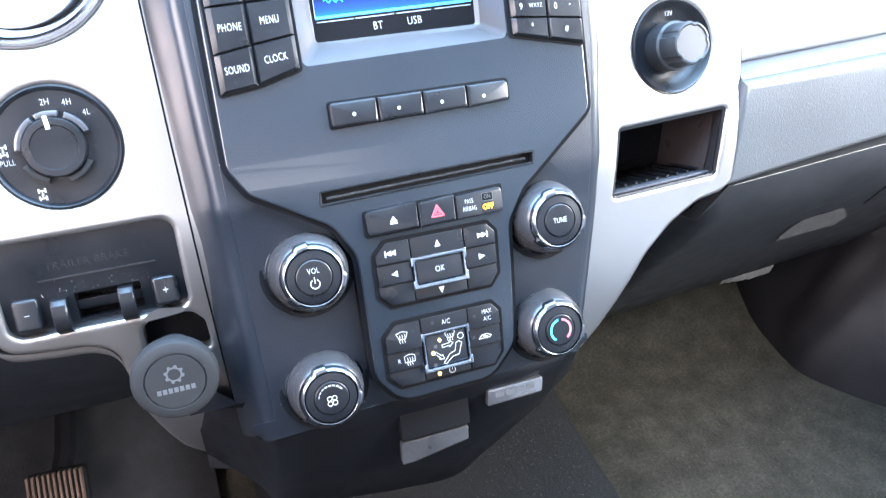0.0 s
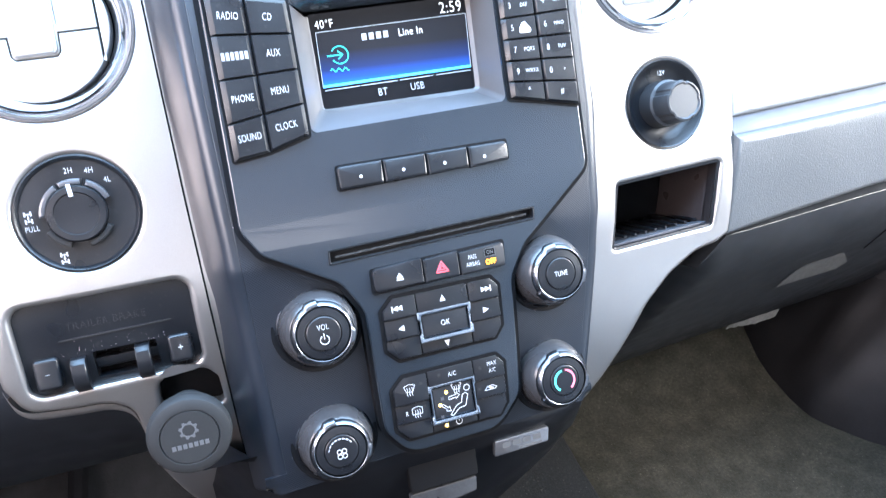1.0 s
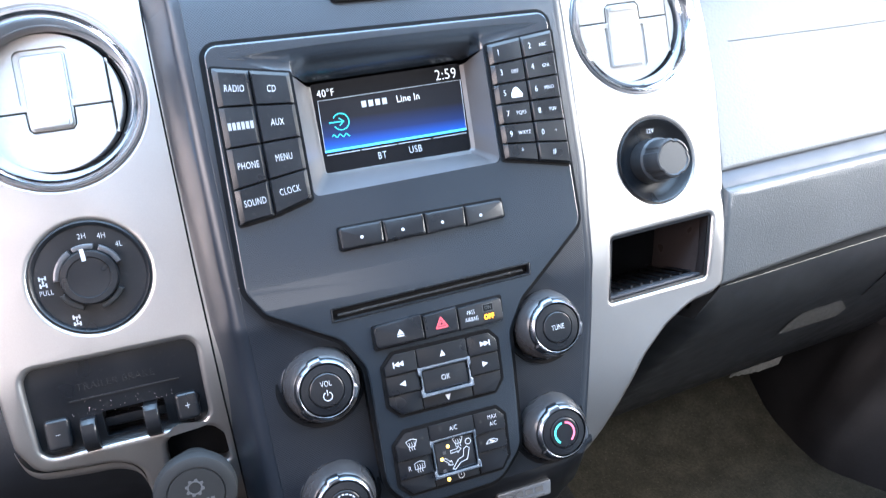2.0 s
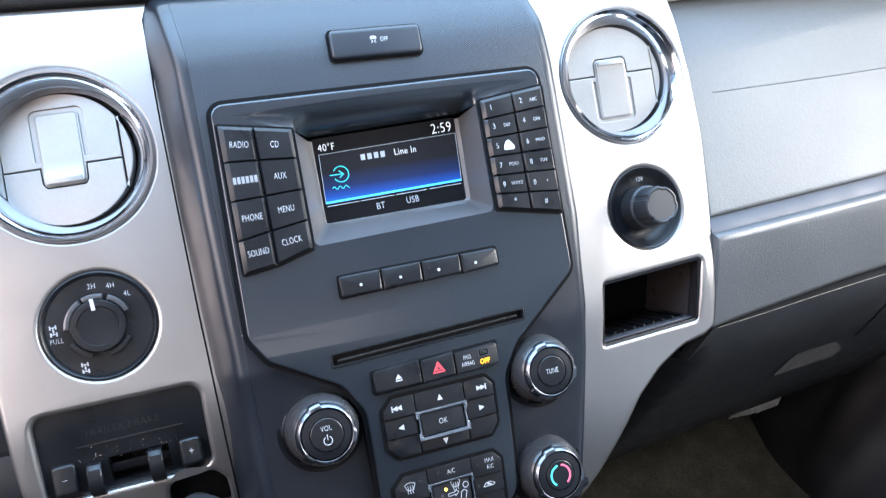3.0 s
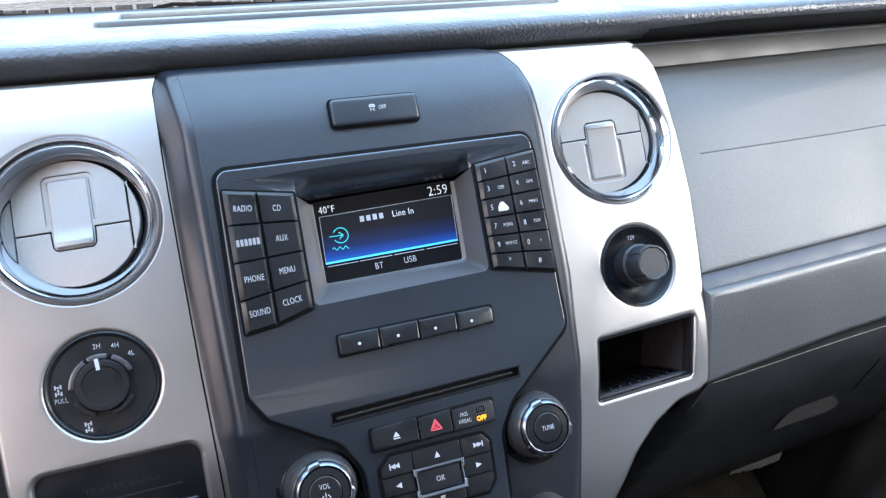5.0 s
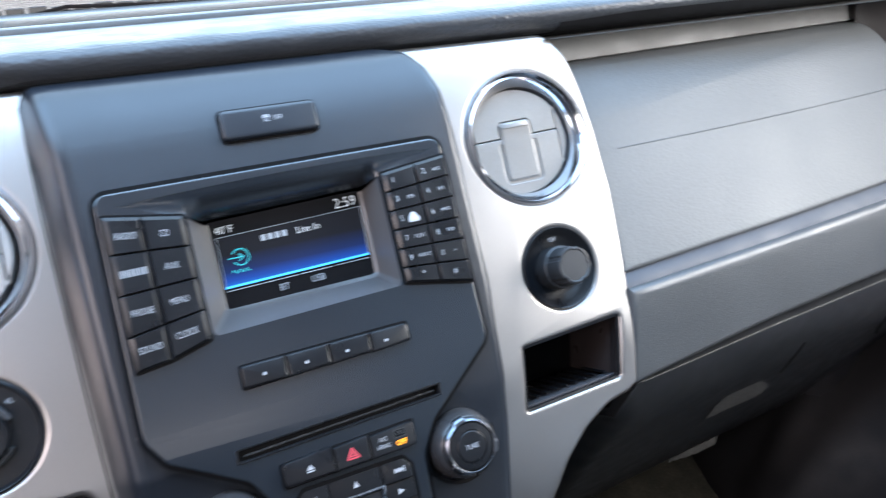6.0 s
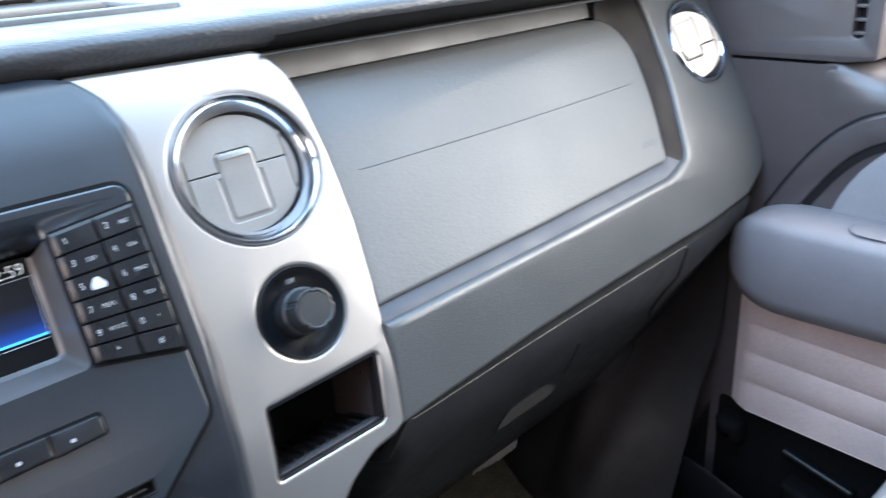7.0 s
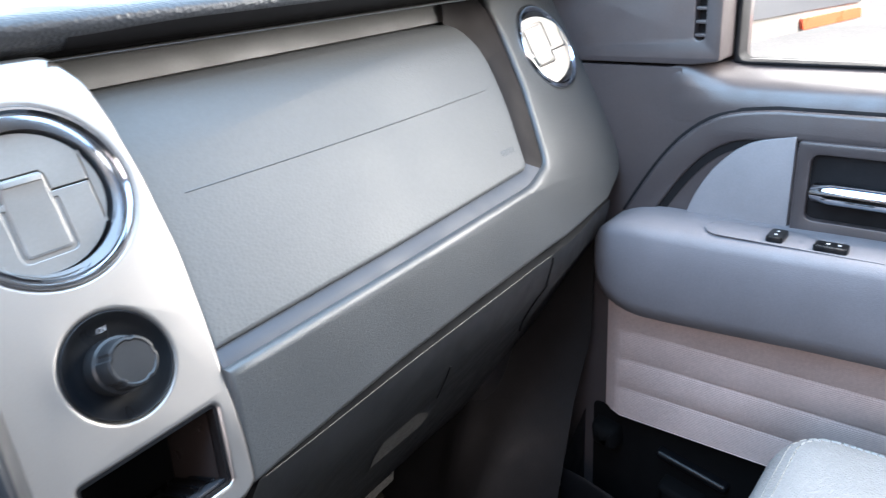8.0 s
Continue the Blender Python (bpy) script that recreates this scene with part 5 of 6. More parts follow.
def marks_volume(cap, z):
    word("VOL", 0.0050, cap, 0.0, 0.0038, z, squeeze=0.72)
    part("legend", flat(band(0.0, -0.0036, 0.0026, 118, 422, 0.0005, 20) + stroke([(0, 0.0002), (0, -0.0030)], 0.0005), z), M_WHITE, cap)


def marks_tune(cap, z):
    word("TUNE", 0.0050, cap, 0.0, 0.0, z, squeeze=0.72)


def marks_fan(cap, z):
    polys = []
    for a in (45, 135, 225, 315):
        cx, cy = 0.0021 * math.cos(radians(a)), -0.0016 + 0.0021 * math.sin(radians(a))
        polys += band(cx, cy, 0.0014, 0, 360, 0.0004, 14)
    for i in range(8):
        a = 162 - 17.5 * i
        polys += band(0.0, 0.0, 0.0078, a - 6, a + 6, 0.0004 + 0.00007 * i, 3)
    part("legend", flat(polys, z), M_WHITE, cap)


def marks_temp(cap, z):
    part("cool_arc", flat(band(0.0, 0.0, 0.0070, 100, 235, 0.0014, 18), z), M_TEALPRINT, cap)
    part("warm_arc", flat(band(0.0, 0.0, 0.0070, -55, 80, 0.0014, 18), z), M_PINKPRINT, cap)


make_knob(-0.0764, -0.0847, "black volume knob with a chrome ring and smoked skirt", marks_volume)
make_knob(0.0770, -0.0802, "black tuning knob with a chrome ring and smoked skirt", marks_tune)
make_knob(-0.0770, -0.1596, "black fan speed knob with a chrome ring", marks_fan)
make_knob(0.0740, -0.1528, "black temperature knob with teal and pink arcs", marks_temp)


bm = bmesh.new()
rng = random.Random(11)
for i in range(150):
    if i % 3:
        a = rng.randrange(len(PANEL))
        p, q = Vector(PANEL[a - 1]), Vector(PANEL[a])
        p = p.lerp(q, rng.random())
        if p.y > 0.10 and rng.random() < 0.6:
            continue
        u, v = p.x + rng.gauss(0, 0.0012), p.y + rng.gauss(0, 0.0012)
    else:
        cu, cv = rng.choice([(-0.0764, -0.0847), (0.0770, -0.0802), (-0.0770, -0.1596), (0.0740, -0.1528)])
        a, r = rng.uniform(3.3, 6.1), 0.0262 + abs(rng.gauss(0, 0.0012))
        u, v = cu + r * math.cos(a), cv + r * math.sin(a)
    z = shell_bend(u, v) - 0.0036
    slab(bm, ring(u, v, rng.uniform(0.00010, 0.00028), 5), z - 0.0002, z + 0.0003)
dust = part("dust_specks", bm, M_CARD, stack, "pale dust caught along the seams")
tagged(dust, kind="stuff")


# ---- silver side panels ----
SCUTS = [-0.26, -0.245, -0.23, -0.215, -0.20, -0.185, -0.17, -0.155, -0.14, -0.125, -0.11, -0.095, -0.08, -0.06, -0.04, 0.172, 0.18, 0.188, 0.196, 0.204]
VENT_R, SOCKET = (0.1985, 0.1190), (0.1990, 0.0155)
BIN = rounded([(0.1462, -0.0835), (0.2330, -0.0800), (0.2412, -0.0310), (0.1518, -0.0352)], 0.003)
OUT_R = rounded([(0.105, 0.200), (0.105, -0.215), (0.118, -0.215, 0.01), (0.1330, -0.2020, 0.02), (0.1450, -0.1880, 0.03), (0.1590, -0.1680, 0.03), (0.1690, -0.1520, 0.04), (0.1800, -0.1320, 0.04), (0.1985, -0.1115, 0.03), (0.2200, -0.0980, 0.03), (0.2400, -0.0945, 0.006), (0.2490, -0.0885, 0.006), (0.2545, -0.026, 0.1), (0.2590, 0.02, 0.1), (0.2620, 0.065, 0.1), (0.2605, 0.115, 0.1), (0.2565, 0.155, 0.08), (0.2515, 0.178, 0.03), (0.237, 0.199, 0.016)], 0.004)
right_panel = thing("trim_panel", "satin silver trim panel holding vent, socket and open bin", "trim panel", FACE, "silver dash trim")
bm = plate(OUT_R, -0.030, 0.0, 0.0036, [ring(*VENT_R, 0.0520, 64), ring(*SOCKET, 0.0316, 48), BIN], 4)
part("panel", bent(bm, silver_bend, SCUTS), M_SILVER, right_panel, smooth=50, weighted=True)

VENT_L, DIAL = (-0.1975, 0.1095), (-0.1940, 0.0045)
BRAKE = rect(-0.2412, -0.0980, -0.1446, -0.0430, 0.008, 5)
OUT_L = rounded([(-0.232, 0.200, 0.012), (-0.245, 0.180, 0.05), (-0.254, 0.130, 0.2), (-0.2575, 0.03, 0.3), (-0.254, -0.088, 0.01), (-0.246, -0.106, 0.012), (-0.222, -0.1095, 0.05), (-0.203, -0.1105, 0.04), (-0.190, -0.119, 0.03), (-0.187, -0.165, 0.06), (-0.172, -0.220, 0.06), (-0.152, -0.262, 0.02), (-0.118, -0.264, 0.01), (-0.105, -0.25), (-0.105, 0.200)], 0.004)
left_panel = thing("trim_panel", "satin silver trim panel holding vent, dial and brake controller", "trim panel", FACE, "silver dash trim")
NOTCH = rounded([(-0.1745, -0.125), (-0.1370, -0.130), (-0.1380, -0.110, 0.006), (-0.144, -0.1025, 0.008), (-0.164, -0.0985, 0.008), (-0.1735, -0.107, 0.006)], 0.003)
bm = plate(OUT_L, -0.030, 0.0, 0.0034, [ring(*VENT_L, 0.0520, 64), ring(*DIAL, 0.0328, 48), BRAKE, NOTCH], 4)
part("panel", bent(bm, silver_bend, SCUTS), M_SILVER, left_panel, smooth=50, weighted=True)
ROLL = eased([(-0.2555, -0.0900), (-0.2520, -0.1020), (-0.2440, -0.1080), (-0.2220, -0.1110), (-0.2040, -0.1130), (-0.1930, -0.1210), (-0.1890, -0.1380), (-0.1880, -0.1650)], 4)
bm = bmesh.new()
loft(bm, [[(u + 0.0006, v - dv + 0.001, silver_bend(u, v) - dz) for u, v in ROLL] for dv, dz in ((0.0, 0.0030), (0.0022, 0.0038), (0.0046, 0.0062), (0.0062, 0.0100), (0.0066, 0.0200), (0.0050, 0.0340))])
part("rolled_edge", bm, M_SILVER, left_panel, "rolled lower edge in shade", smooth=60)
part("notch_back", bent(plate(inset(NOTCH, -0.003), -0.022, -0.017), silver_bend, SCUTS[3:11]), M_GAP, left_panel)


# ---- air vents ----
def make_vent(at, r, label, tip=0.0, swing=0.0, flip=0.0, sunk=0.0160, finish=None):
    finish = finish or M_DISC
    vent = thing("air_vent", label, "air vent", at, "round dash vents")
    part("bezel", turned([(r + 0.0022, -0.012), (r + 0.0022, 0.0005), (r + 0.0012, 0.0018), (r - 0.0002, 0.0018), (r - 0.0014, 0.0004), (r - 0.0020, -0.0004), (r - 0.0034, 0.0002), (r - 0.0048, -0.0020), (r - 0.0070, -0.0060), (r - 0.0086, -0.0115), (r - 0.0090, -0.0160), (r - 0.0092, -0.022)], 80), M_CHROME, vent, "polished chrome bezel", smooth=40)
    part("throat", turned([(r - 0.009, -0.0215), (0.0, -0.0215)], 40), M_GAP, vent)
    disc = part("disc", bmesh.new(), finish, vent, "satin silver swivel disc", at=pose(-0.0010, 0, -sunk, tip, swing, flip))
    rd = r - 0.0092
    bm = bmesh.new()
    gap, side, split = 0.00045, rd * 0.84, -0.0042
    x_at = math.sqrt(rd * rd - side * side)
    tab_w, tab_t, tab_b = 0.0132, 0.0296, -0.0165
    ang = math.degrees(math.atan2(x_at, side))
    pocket = 0.0007
    tongue = rounded([(-tab_w, split + gap, 0), (-tab_w + 0.0006, tab_b, 0.003), (tab_w - 0.0006, tab_b, 0.003), (tab_w, split + gap, 0)], 0.0)
    upper = [(side, split + gap)] + arc(0, 0, rd, ang, 180 - ang, 28) + [(-side, split + gap)] + tongue
    gw = 0.0026
    low_g = split + 0.0042
    groove = rounded([(tab_w + gw, low_g, 0.001), (tab_w + gw, tab_t + gw, 0.0045), (-tab_w - gw, tab_t + gw, 0.0045), (-tab_w - gw, low_g, 0.001), (-tab_w, low_g, 0.001), (-tab_w, tab_t, 0.0028), (tab_w, tab_t, 0.0028), (tab_w, low_g, 0.001)], 0.001)
    lower = [(-side, split - gap)] + arc(0, 0, rd, 180 + ang, 360 - ang, 28) + [(side, split - gap), (tab_w + pocket, split - gap), (tab_w + pocket - 0.0005, tab_b + 0.002), (tab_w - 0.002, tab_b - pocket), (-tab_w + 0.002, tab_b - pocket), (-tab_w - pocket + 0.0005, tab_b + 0.002), (-tab_w - pocket, split - gap)]
    slab(bm, upper, -0.006, 0.003, 0.0005, [groove])
    slab(bm, lower, -0.006, 0.003, 0.0005)
    slab(bm, inset(groove if area(groove) > 0 else groove[::-1], -0.0006), 0.0002, 0.0018)
    for s in (1, -1):
        a = math.degrees(math.acos(0.84))
        o = [(s * x, y) for x, y in arc(0, 0, rd, -a + 1.5, a - 1.5, 16)] + [(s * (side + gap * 2), x_at - 0.0008), (s * (side + gap * 2), -x_at + 0.0008)]
        slab(bm, o, -0.006, 0.0022, 0.0007)
    disc.data = mesh_of("disc", bm, finish, 14)
    tab = rounded([(-tab_w + 0.0012, tab_b + 0.0008), (tab_w - 0.0012, tab_b + 0.0008), (tab_w - 0.0008, tab_t - 0.0006), (-tab_w + 0.0008, tab_t - 0.0006)], 0.0026)
    bm = plate(tab, 0.0, 0.0039, 0.0009, (), 3)
    bent(bm, lambda u, v: 0.0012 * smooth_step(-0.004, -0.013, v) - 0.0003 * smooth_step(0.0, 0.012, v), [-0.0135, -0.012, -0.010, -0.007, -0.003, 0.002, 0.006, 0.010, 0.016, 0.022])
    part("tab", bm, finish, disc, "raised finger tab", smooth=50, weighted=True)
    part("tab_step", plate(rounded([(-tab_w + 0.0032, tab_b + 0.0016), (tab_w - 0.0032, tab_b + 0.0016), (tab_w - 0.0028, tab_b + 0.0052), (-tab_w + 0.0028, tab_b + 0.0052)], 0.0006), 0.0040, 0.0058, 0.0004), finish, disc)
    return vent


make_vent(FACE @ pose(VENT_R[0], VENT_R[1], SILVER_Z), 0.0505, "round chrome-ringed vent with a silver disc, beside the radio", -2, 8, 180, 0.0165)
make_vent(FACE @ pose(VENT_L[0], VENT_L[1], SILVER_Z), 0.0505, "round chrome-ringed vent with a silver disc, above the dial", -3, -8)
far_at = Matrix.Translation((FARVENT[0], surround_y(*FARVENT) - 0.001, FARVENT[1])) @ pose(0, 0, 0, PITCH, 0, 3.5)
make_vent(far_at, 0.0500, "round chrome-ringed vent by the door", 5, -25, 0, 0.011)

# ---- power socket ----
socket = thing("power_socket", "black power socket with a ribbed cap", "socket", FACE @ pose(SOCKET[0], SOCKET[1], SILVER_Z))
plate_ = part("plate", turned([(0.0324, -0.010), (0.0322, -0.0010), (0.0310, 0.0004), (0.0296, -0.0006), (0.0270, -0.0050), (0.0200, -0.0090), (0.0, -0.0100)], 64), M_KEY, socket, "dished black plate", smooth=40)


def ribs(i, n, r, z):
    return 1.0 - (0.06 if (i // 3) % 5 == 0 and z > 0.004 and r > 0.011 else 0.0)


part("cap", turned([(0.0168, -0.0095), (0.0165, 0.0040), (0.0150, 0.0050), (0.0146, 0.0080), (0.0144, 0.0190), (0.0138, 0.0208), (0.0126, 0.0212), (0.0116, 0.0204), (0.0, 0.0204)], 75, wobble=ribs), shade("dark_cap_plastic", (0.020, 0.021, 0.023), 0.40, var=0.08, spec=0.32), socket, "ribbed dark cap", smooth=30)
word("12V", 0.0050, plate_, 0.0, 0.0222, -0.0030, M_GREYPRINT, 0.85)

# ---- open bin in the silver panel ----
bin_ = thing("storage_bin", "small dark open storage bin with a ridged floor", "storage bin", FACE)
bm = bmesh.new()
lip = inset(BIN if area(BIN) > 0 else BIN[::-1], -0.0006)
zl = SILVER_Z - 0.006
loft(bm, [[(x, y, zl + 0.0035) for x, y in inset(lip, 0.0022)], [(x, y, zl + 0.0045) for x, y in lip], [(x, y, zl - 0.004) for x, y in inset(lip, 0.0004)]], True)
part("lip", bent(bm, lambda u, v: silver_bend(u, v) - SILVER_Z), M_CONSOLE, bin_, "dark lip")
bm = bmesh.new()
loft(bm, [[(x, y, zl + 0.002) for x, y in inset(lip, 0.0016)], [(x, y, zl - 0.020) for x, y in inset(lip, 0.0022)], [(x, y + 0.004, zl - 0.062) for x, y in inset(lip, 0.0045)]], True)
liner = part("liner", bent(bm, lambda u, v: silver_bend(u, v) - SILVER_Z), shade("dark_brown_liner", (0.016, 0.0135, 0.0135), 0.30, var=0.12), bin_, "dark glossy liner", smooth=35)
bm = bmesh.new()
bm.faces.new([bm.verts.new((x, y + 0.004, zl - 0.0618)) for x, y in inset(lip, 0.0044)])
part("back", bent(bm, lambda u, v: silver_bend(u, v) - SILVER_Z), M_GAP, liner)
# sheet over the liner's right wall, with light put into its paler brown
bm = bmesh.new()
loft(bm, [[(0.2312 + 0.0085 * k - sh, -0.0785 + 0.0475 * k + up, zl - dz) for k in (0.04, 0.35, 0.65, 0.96)] for sh, up, dz in ((0.0006, 0.0, 0.006), (0.0010, 0.0, 0.022), (0.0030, 0.002, 0.042), (0.0042, 0.003, 0.0605))])
part("side_wall", bent(bm, lambda u, v: silver_bend(u, v) - SILVER_Z), shade("lit_liner_brown", (0.032, 0.0255, 0.0245), 0.32, var=0.15, grain=0.1, size=900), liner, "side wall in paler brown, standing for light on it")
bm = plate(rounded([(0.1476, -0.0822), (0.2318, -0.0788), (0.2322, -0.0768), (0.1480, -0.0802)], 0.0005), zl - 0.0130, zl - 0.0010, 0.0004)
part("sill", bent(bm, lambda u, v: silver_bend(u, v) - SILVER_Z), shade("smooth_grey_sill", (0.045, 0.046, 0.052), 0.42, grain=0.06, size=1500, var=0.06), bin_, "smooth grey front sill")
for i in range(9):
    x = 0.155 + 0.009 * i
    bm = bmesh.new()
    rod(bm, [(x + 0.001, -0.0778 + 0.0003 * i, zl - 0.014), (x + 0.003, -0.0755 + 0.0003 * i, zl - 0.062)], 0.0011, 6)
    part("ridge", bm, M_KEY, liner)

# ---- drive mode dial ----
dial = thing("drive_mode_dial", "black four-wheel-drive selector dial with white marks", "dial", FACE @ pose(DIAL[0], DIAL[1], SILVER_Z))
disc = part("disc", turned([(0.0335, -0.010), (0.0333, -0.0008), (0.0322, 0.0002), (0.0308, -0.0008), (0.0302, -0.0020), (0.0, -0.0024)], 72), M_KEY, dial, "black disc", smooth=40)
for body, a, rr in (("2H", 92, 0.0242), ("4H", 67, 0.0248), ("4L", 42, 0.0245)):
    word(body, 0.0050, disc, rr * math.cos(radians(a)), rr * math.sin(radians(a)), -0.0022, squeeze=0.8)
word("PULL", 0.0046, disc, -0.0248, -0.0050, -0.0022, squeeze=0.75)


def axle(cx, cy, s):
    return stroke([(cx - s, cy + 1.4 * s), (cx + s, cy + 1.4 * s)], 0.0006) + stroke([(cx, cy + 1.4 * s), (cx, cy - 1.2 * s)], 0.0006) + stroke([(cx - s, cy - 1.2 * s), (cx + s, cy - 1.2 * s)], 0.0006) + stroke([(cx - s, cy + 2.0 * s), (cx - s, cy + 0.8 * s)], 0.0009) + stroke([(cx + s, cy + 2.0 * s), (cx + s, cy + 0.8 * s)], 0.0009) + stroke([(cx - s, cy - 0.6 * s), (cx - s, cy - 1.8 * s)], 0.0009) + stroke([(cx + s, cy - 0.6 * s), (cx + s, cy - 1.8 * s)], 0.0009) + [tri(cx, cy + 0.2 * s, 0.6 * s, 90)]


part("axle_mark", flat(axle(-0.0256, 0.0014, 0.0016), -0.0022), M_WHITE, disc)
part("axle_mark", flat(axle(-0.0120, -0.0240, 0.0016), -0.0022), M_WHITE, disc)
hub = part("hub", turned([(0.0158, -0.0024), (0.0158, 0.0050), (0.0150, 0.0060), (0.0120, 0.0062), (0.0115, 0.0054), (0.0, 0.0054)], 56), M_KEY, dial, "black turning hub", smooth=30)
# upper segments get a paler material as lit, lower ones a darker as shaded
for a0, a1 in ((20, 66), (74, 112), (118, 178), (205, 250), (280, 330)):
    bm = bmesh.new()
    slab(bm, band(0, 0, 0.0178, a0, a1, 0.0034, 16)[0], -0.0024, 0.0030, 0.0009)
    part("grip_segment", bm, M_SMOKE if a1 < 200 else M_RUBBER, hub, "grey grip segment, tone set by its lit or shaded side")
part("pointer", flat([rect(-0.0013, 0.0098, 0.0010, 0.0168)], 0.0062, 0.0002), M_WHITE, hub, "white pointer", at=pose(0, 0, 0, 0, 0, 4))

# ---- trailer brake controller ----
brake = thing("trailer_brake_controller", "black trailer brake controller with two slider levers", "controller", FACE @ pose(0, 0, SILVER_Z))


def brake_z(u, v):
    return silver_bend(u, v) - SILVER_Z


fascia_bm = plate(inset(BRAKE, -0.001), -0.022, -0.0052, 0.0, [rect(-0.2045, -0.0935, -0.1690, -0.0770, 0.001)])
fascia = part("fascia", bent(fascia_bm, brake_z, [-0.06, -0.07, -0.08, -0.09]), M_KEY, brake, "dusty black fascia")
part("slot_back", bent(plate(rect(-0.206, -0.095, -0.167, -0.0755), -0.021, -0.018), brake_z), M_GAP, brake)
part("slot_bar", bent(plate(rect(-0.2045, -0.0885, -0.1690, -0.0822), -0.018, -0.0085, 0.001), brake_z), M_KEY, brake)
word("TRAILER BRAKE", 0.0066, fascia, -0.1931, -0.0594, brake_z(0, -0.0594) - 0.0050, M_KEY, 0.95)
part("ridge", flat(stroke([(-0.2200, -0.0668), (-0.1585, -0.0666)], 0.0009), brake_z(0, -0.0667) - 0.0052, 0.0006), M_KEY, fascia)
for u0, sign in ((-0.2364, "-"), (-0.1629, "+")):
    out = rect(u0, -0.0938, u0 + 0.0138, -0.0750 if sign == "-" else -0.0765, 0.0026)
    zz = brake_z(0, -0.085) - 0.0052
    ob = part("button", plate(out, zz - 0.004, zz + 0.0052, 0.0020, (), 3), M_KEY, brake, "raised black key")
    word("+" if sign == "+" else "–", 0.0080 if sign == "+" else 0.0070, ob, u0 + 0.0070, -0.0850 if sign == "+" else -0.0840, zz + 0.0052, M_WHITE if sign == "+" else M_GREYPRINT, 0.8)
for u0 in (-0.2164, -0.1812):
    bm = bmesh.new()
    zz = brake_z(0, -0.088)
    path = [(-0.0780, -0.0050), (-0.0786, 0.0028), (-0.0812, 0.0056), (-0.0860, 0.0064), (-0.0915, 0.0056), (-0.0960, 0.0034), (-0.0990, -0.0020), (-0.1000, -0.0090)]
    loft(bm, [[(u0 + a, v, z + zz + b) for a, b in ((0.0, -0.006), (0.0, -0.0006), (0.0007, 0.0), (0.0075, 0.0), (0.0082, -0.0006), (0.0082, -0.006))] for v, z in path], False)
    part("slider_lever", bm, M_KEY, brake, "curved black slider lever", smooth=35)
bm = bmesh.new()
rng = random.Random(5)
for i in range(34):
    u = rng.choice([rng.gauss(-0.2085, 0.006), rng.gauss(-0.1740, 0.006), rng.gauss(-0.1900, 0.012)])
    v = rng.gauss(-0.0738, 0.0026)
    s = rng.uniform(0.00007, 0.00022)
    slab(bm, ring(u, v, s, 5), brake_z(u, v) - 0.0053, brake_z(u, v) - 0.0049)
tagged(part("crumbs", bm, M_CARD, fascia, "pale dust crumbs"), kind="stuff")

# ---- magnetic phone mount ----
mount = thing("phone_mount", "round grey rubber magnetic phone mount", "phone mount", FACE @ pose(-0.1588, -0.1290, -0.006, 6, 0, 0))
part("stem", turned([(0.0130, -0.040), (0.0125, -0.014), (0.0160, -0.011)], 32), M_RUBBER, mount)
head = part("head", turned([(0.0, -0.0120), (0.0215, -0.0120), (0.0230, -0.0105), (0.0236, -0.0070), (0.0233, -0.0030), (0.0222, -0.0008), (0.0205, 0.0), (0.0166, 0.0002), (0.0163, -0.0006), (0.0158, -0.0006), (0.0155, 0.0002), (0.0, 0.0003)], 72), M_RUBBER, mount, "soft grey head", smooth=30)
gear = [(0.0048 * (1 + 0.13 * (1 if (i // 2) % 2 else -1)) * math.cos(2 * math.pi * i / 32), 0.0044 + 0.0048 * (1 + 0.13 * (1 if (i // 2) % 2 else -1)) * math.sin(2 * math.pi * i / 32)) for i in range(32)]
bm = bmesh.new()
slab(bm, gear, 0.0003, 0.0005, 0.0, [ring(0, 0.0044, 0.0034, 24)])
part("emblem", bm, M_MARK, head, "pale printed emblem")
part("emblem_bar", flat([rect(-0.0106 + 0.0030 * i, -0.0062, -0.0084 + 0.0030 * i, -0.0034) for i in range(7)], 0.0003), M_MARK, head)

# ---- below the centre stack ----
lower = thing("lower_console", "black lower console with a pull-out tray and a chrome badge", "console")
bm = bmesh.new()
rows = []
for x, proud, low in ((-0.158, -0.060, 0.327), (-0.140, -0.040, 0.324), (-0.124, -0.02, 0.322), (-0.116, 0.0, 0.321), (-0.110, 0.004, 0.321), (-0.074, 0.006, 0.318), (-0.03, 0.006, 0.309), (0.0, 0.006, 0.3045), (0.012, 0.006, 0.304), (0.022, 0.006, 0.308), (0.038, 0.006, 0.323), (0.062, 0.005, 0.341), (0.087, 0.002, 0.358), (0.102, -0.002, 0.371), (0.110, -0.010, 0.383)):
    rows.append([(x, -0.030, 0.432), (x, -0.0455 - proud, 0.4225), (x, -0.0475 - proud, 0.4170), (x, -0.0445 - proud, 0.402), (x, -0.040 - proud, (0.402 + low) / 2), (x, -0.034 - proud, low + 0.006), (x, -0.028 - proud, low), (x, 0.02, low - 0.004), (x, 0.20, low - 0.010)])
loft(bm, rows)
for end in (rows[0], rows[-1]):
    loft(bm, [end, [(p[0], 0.20, p[2]) for p in end]])
part("body", bm, M_CONSOLE, lower, smooth=45)
TRAY = pose(-0.0075, -0.0515, 0.399, 68)
part("tray_front", plate(rect(-0.0245, -0.012, 0.0245, 0.013, 0.002), -0.004, 0.003, 0.0012), M_GAP, lower, "black pull-out tray front", at=TRAY)
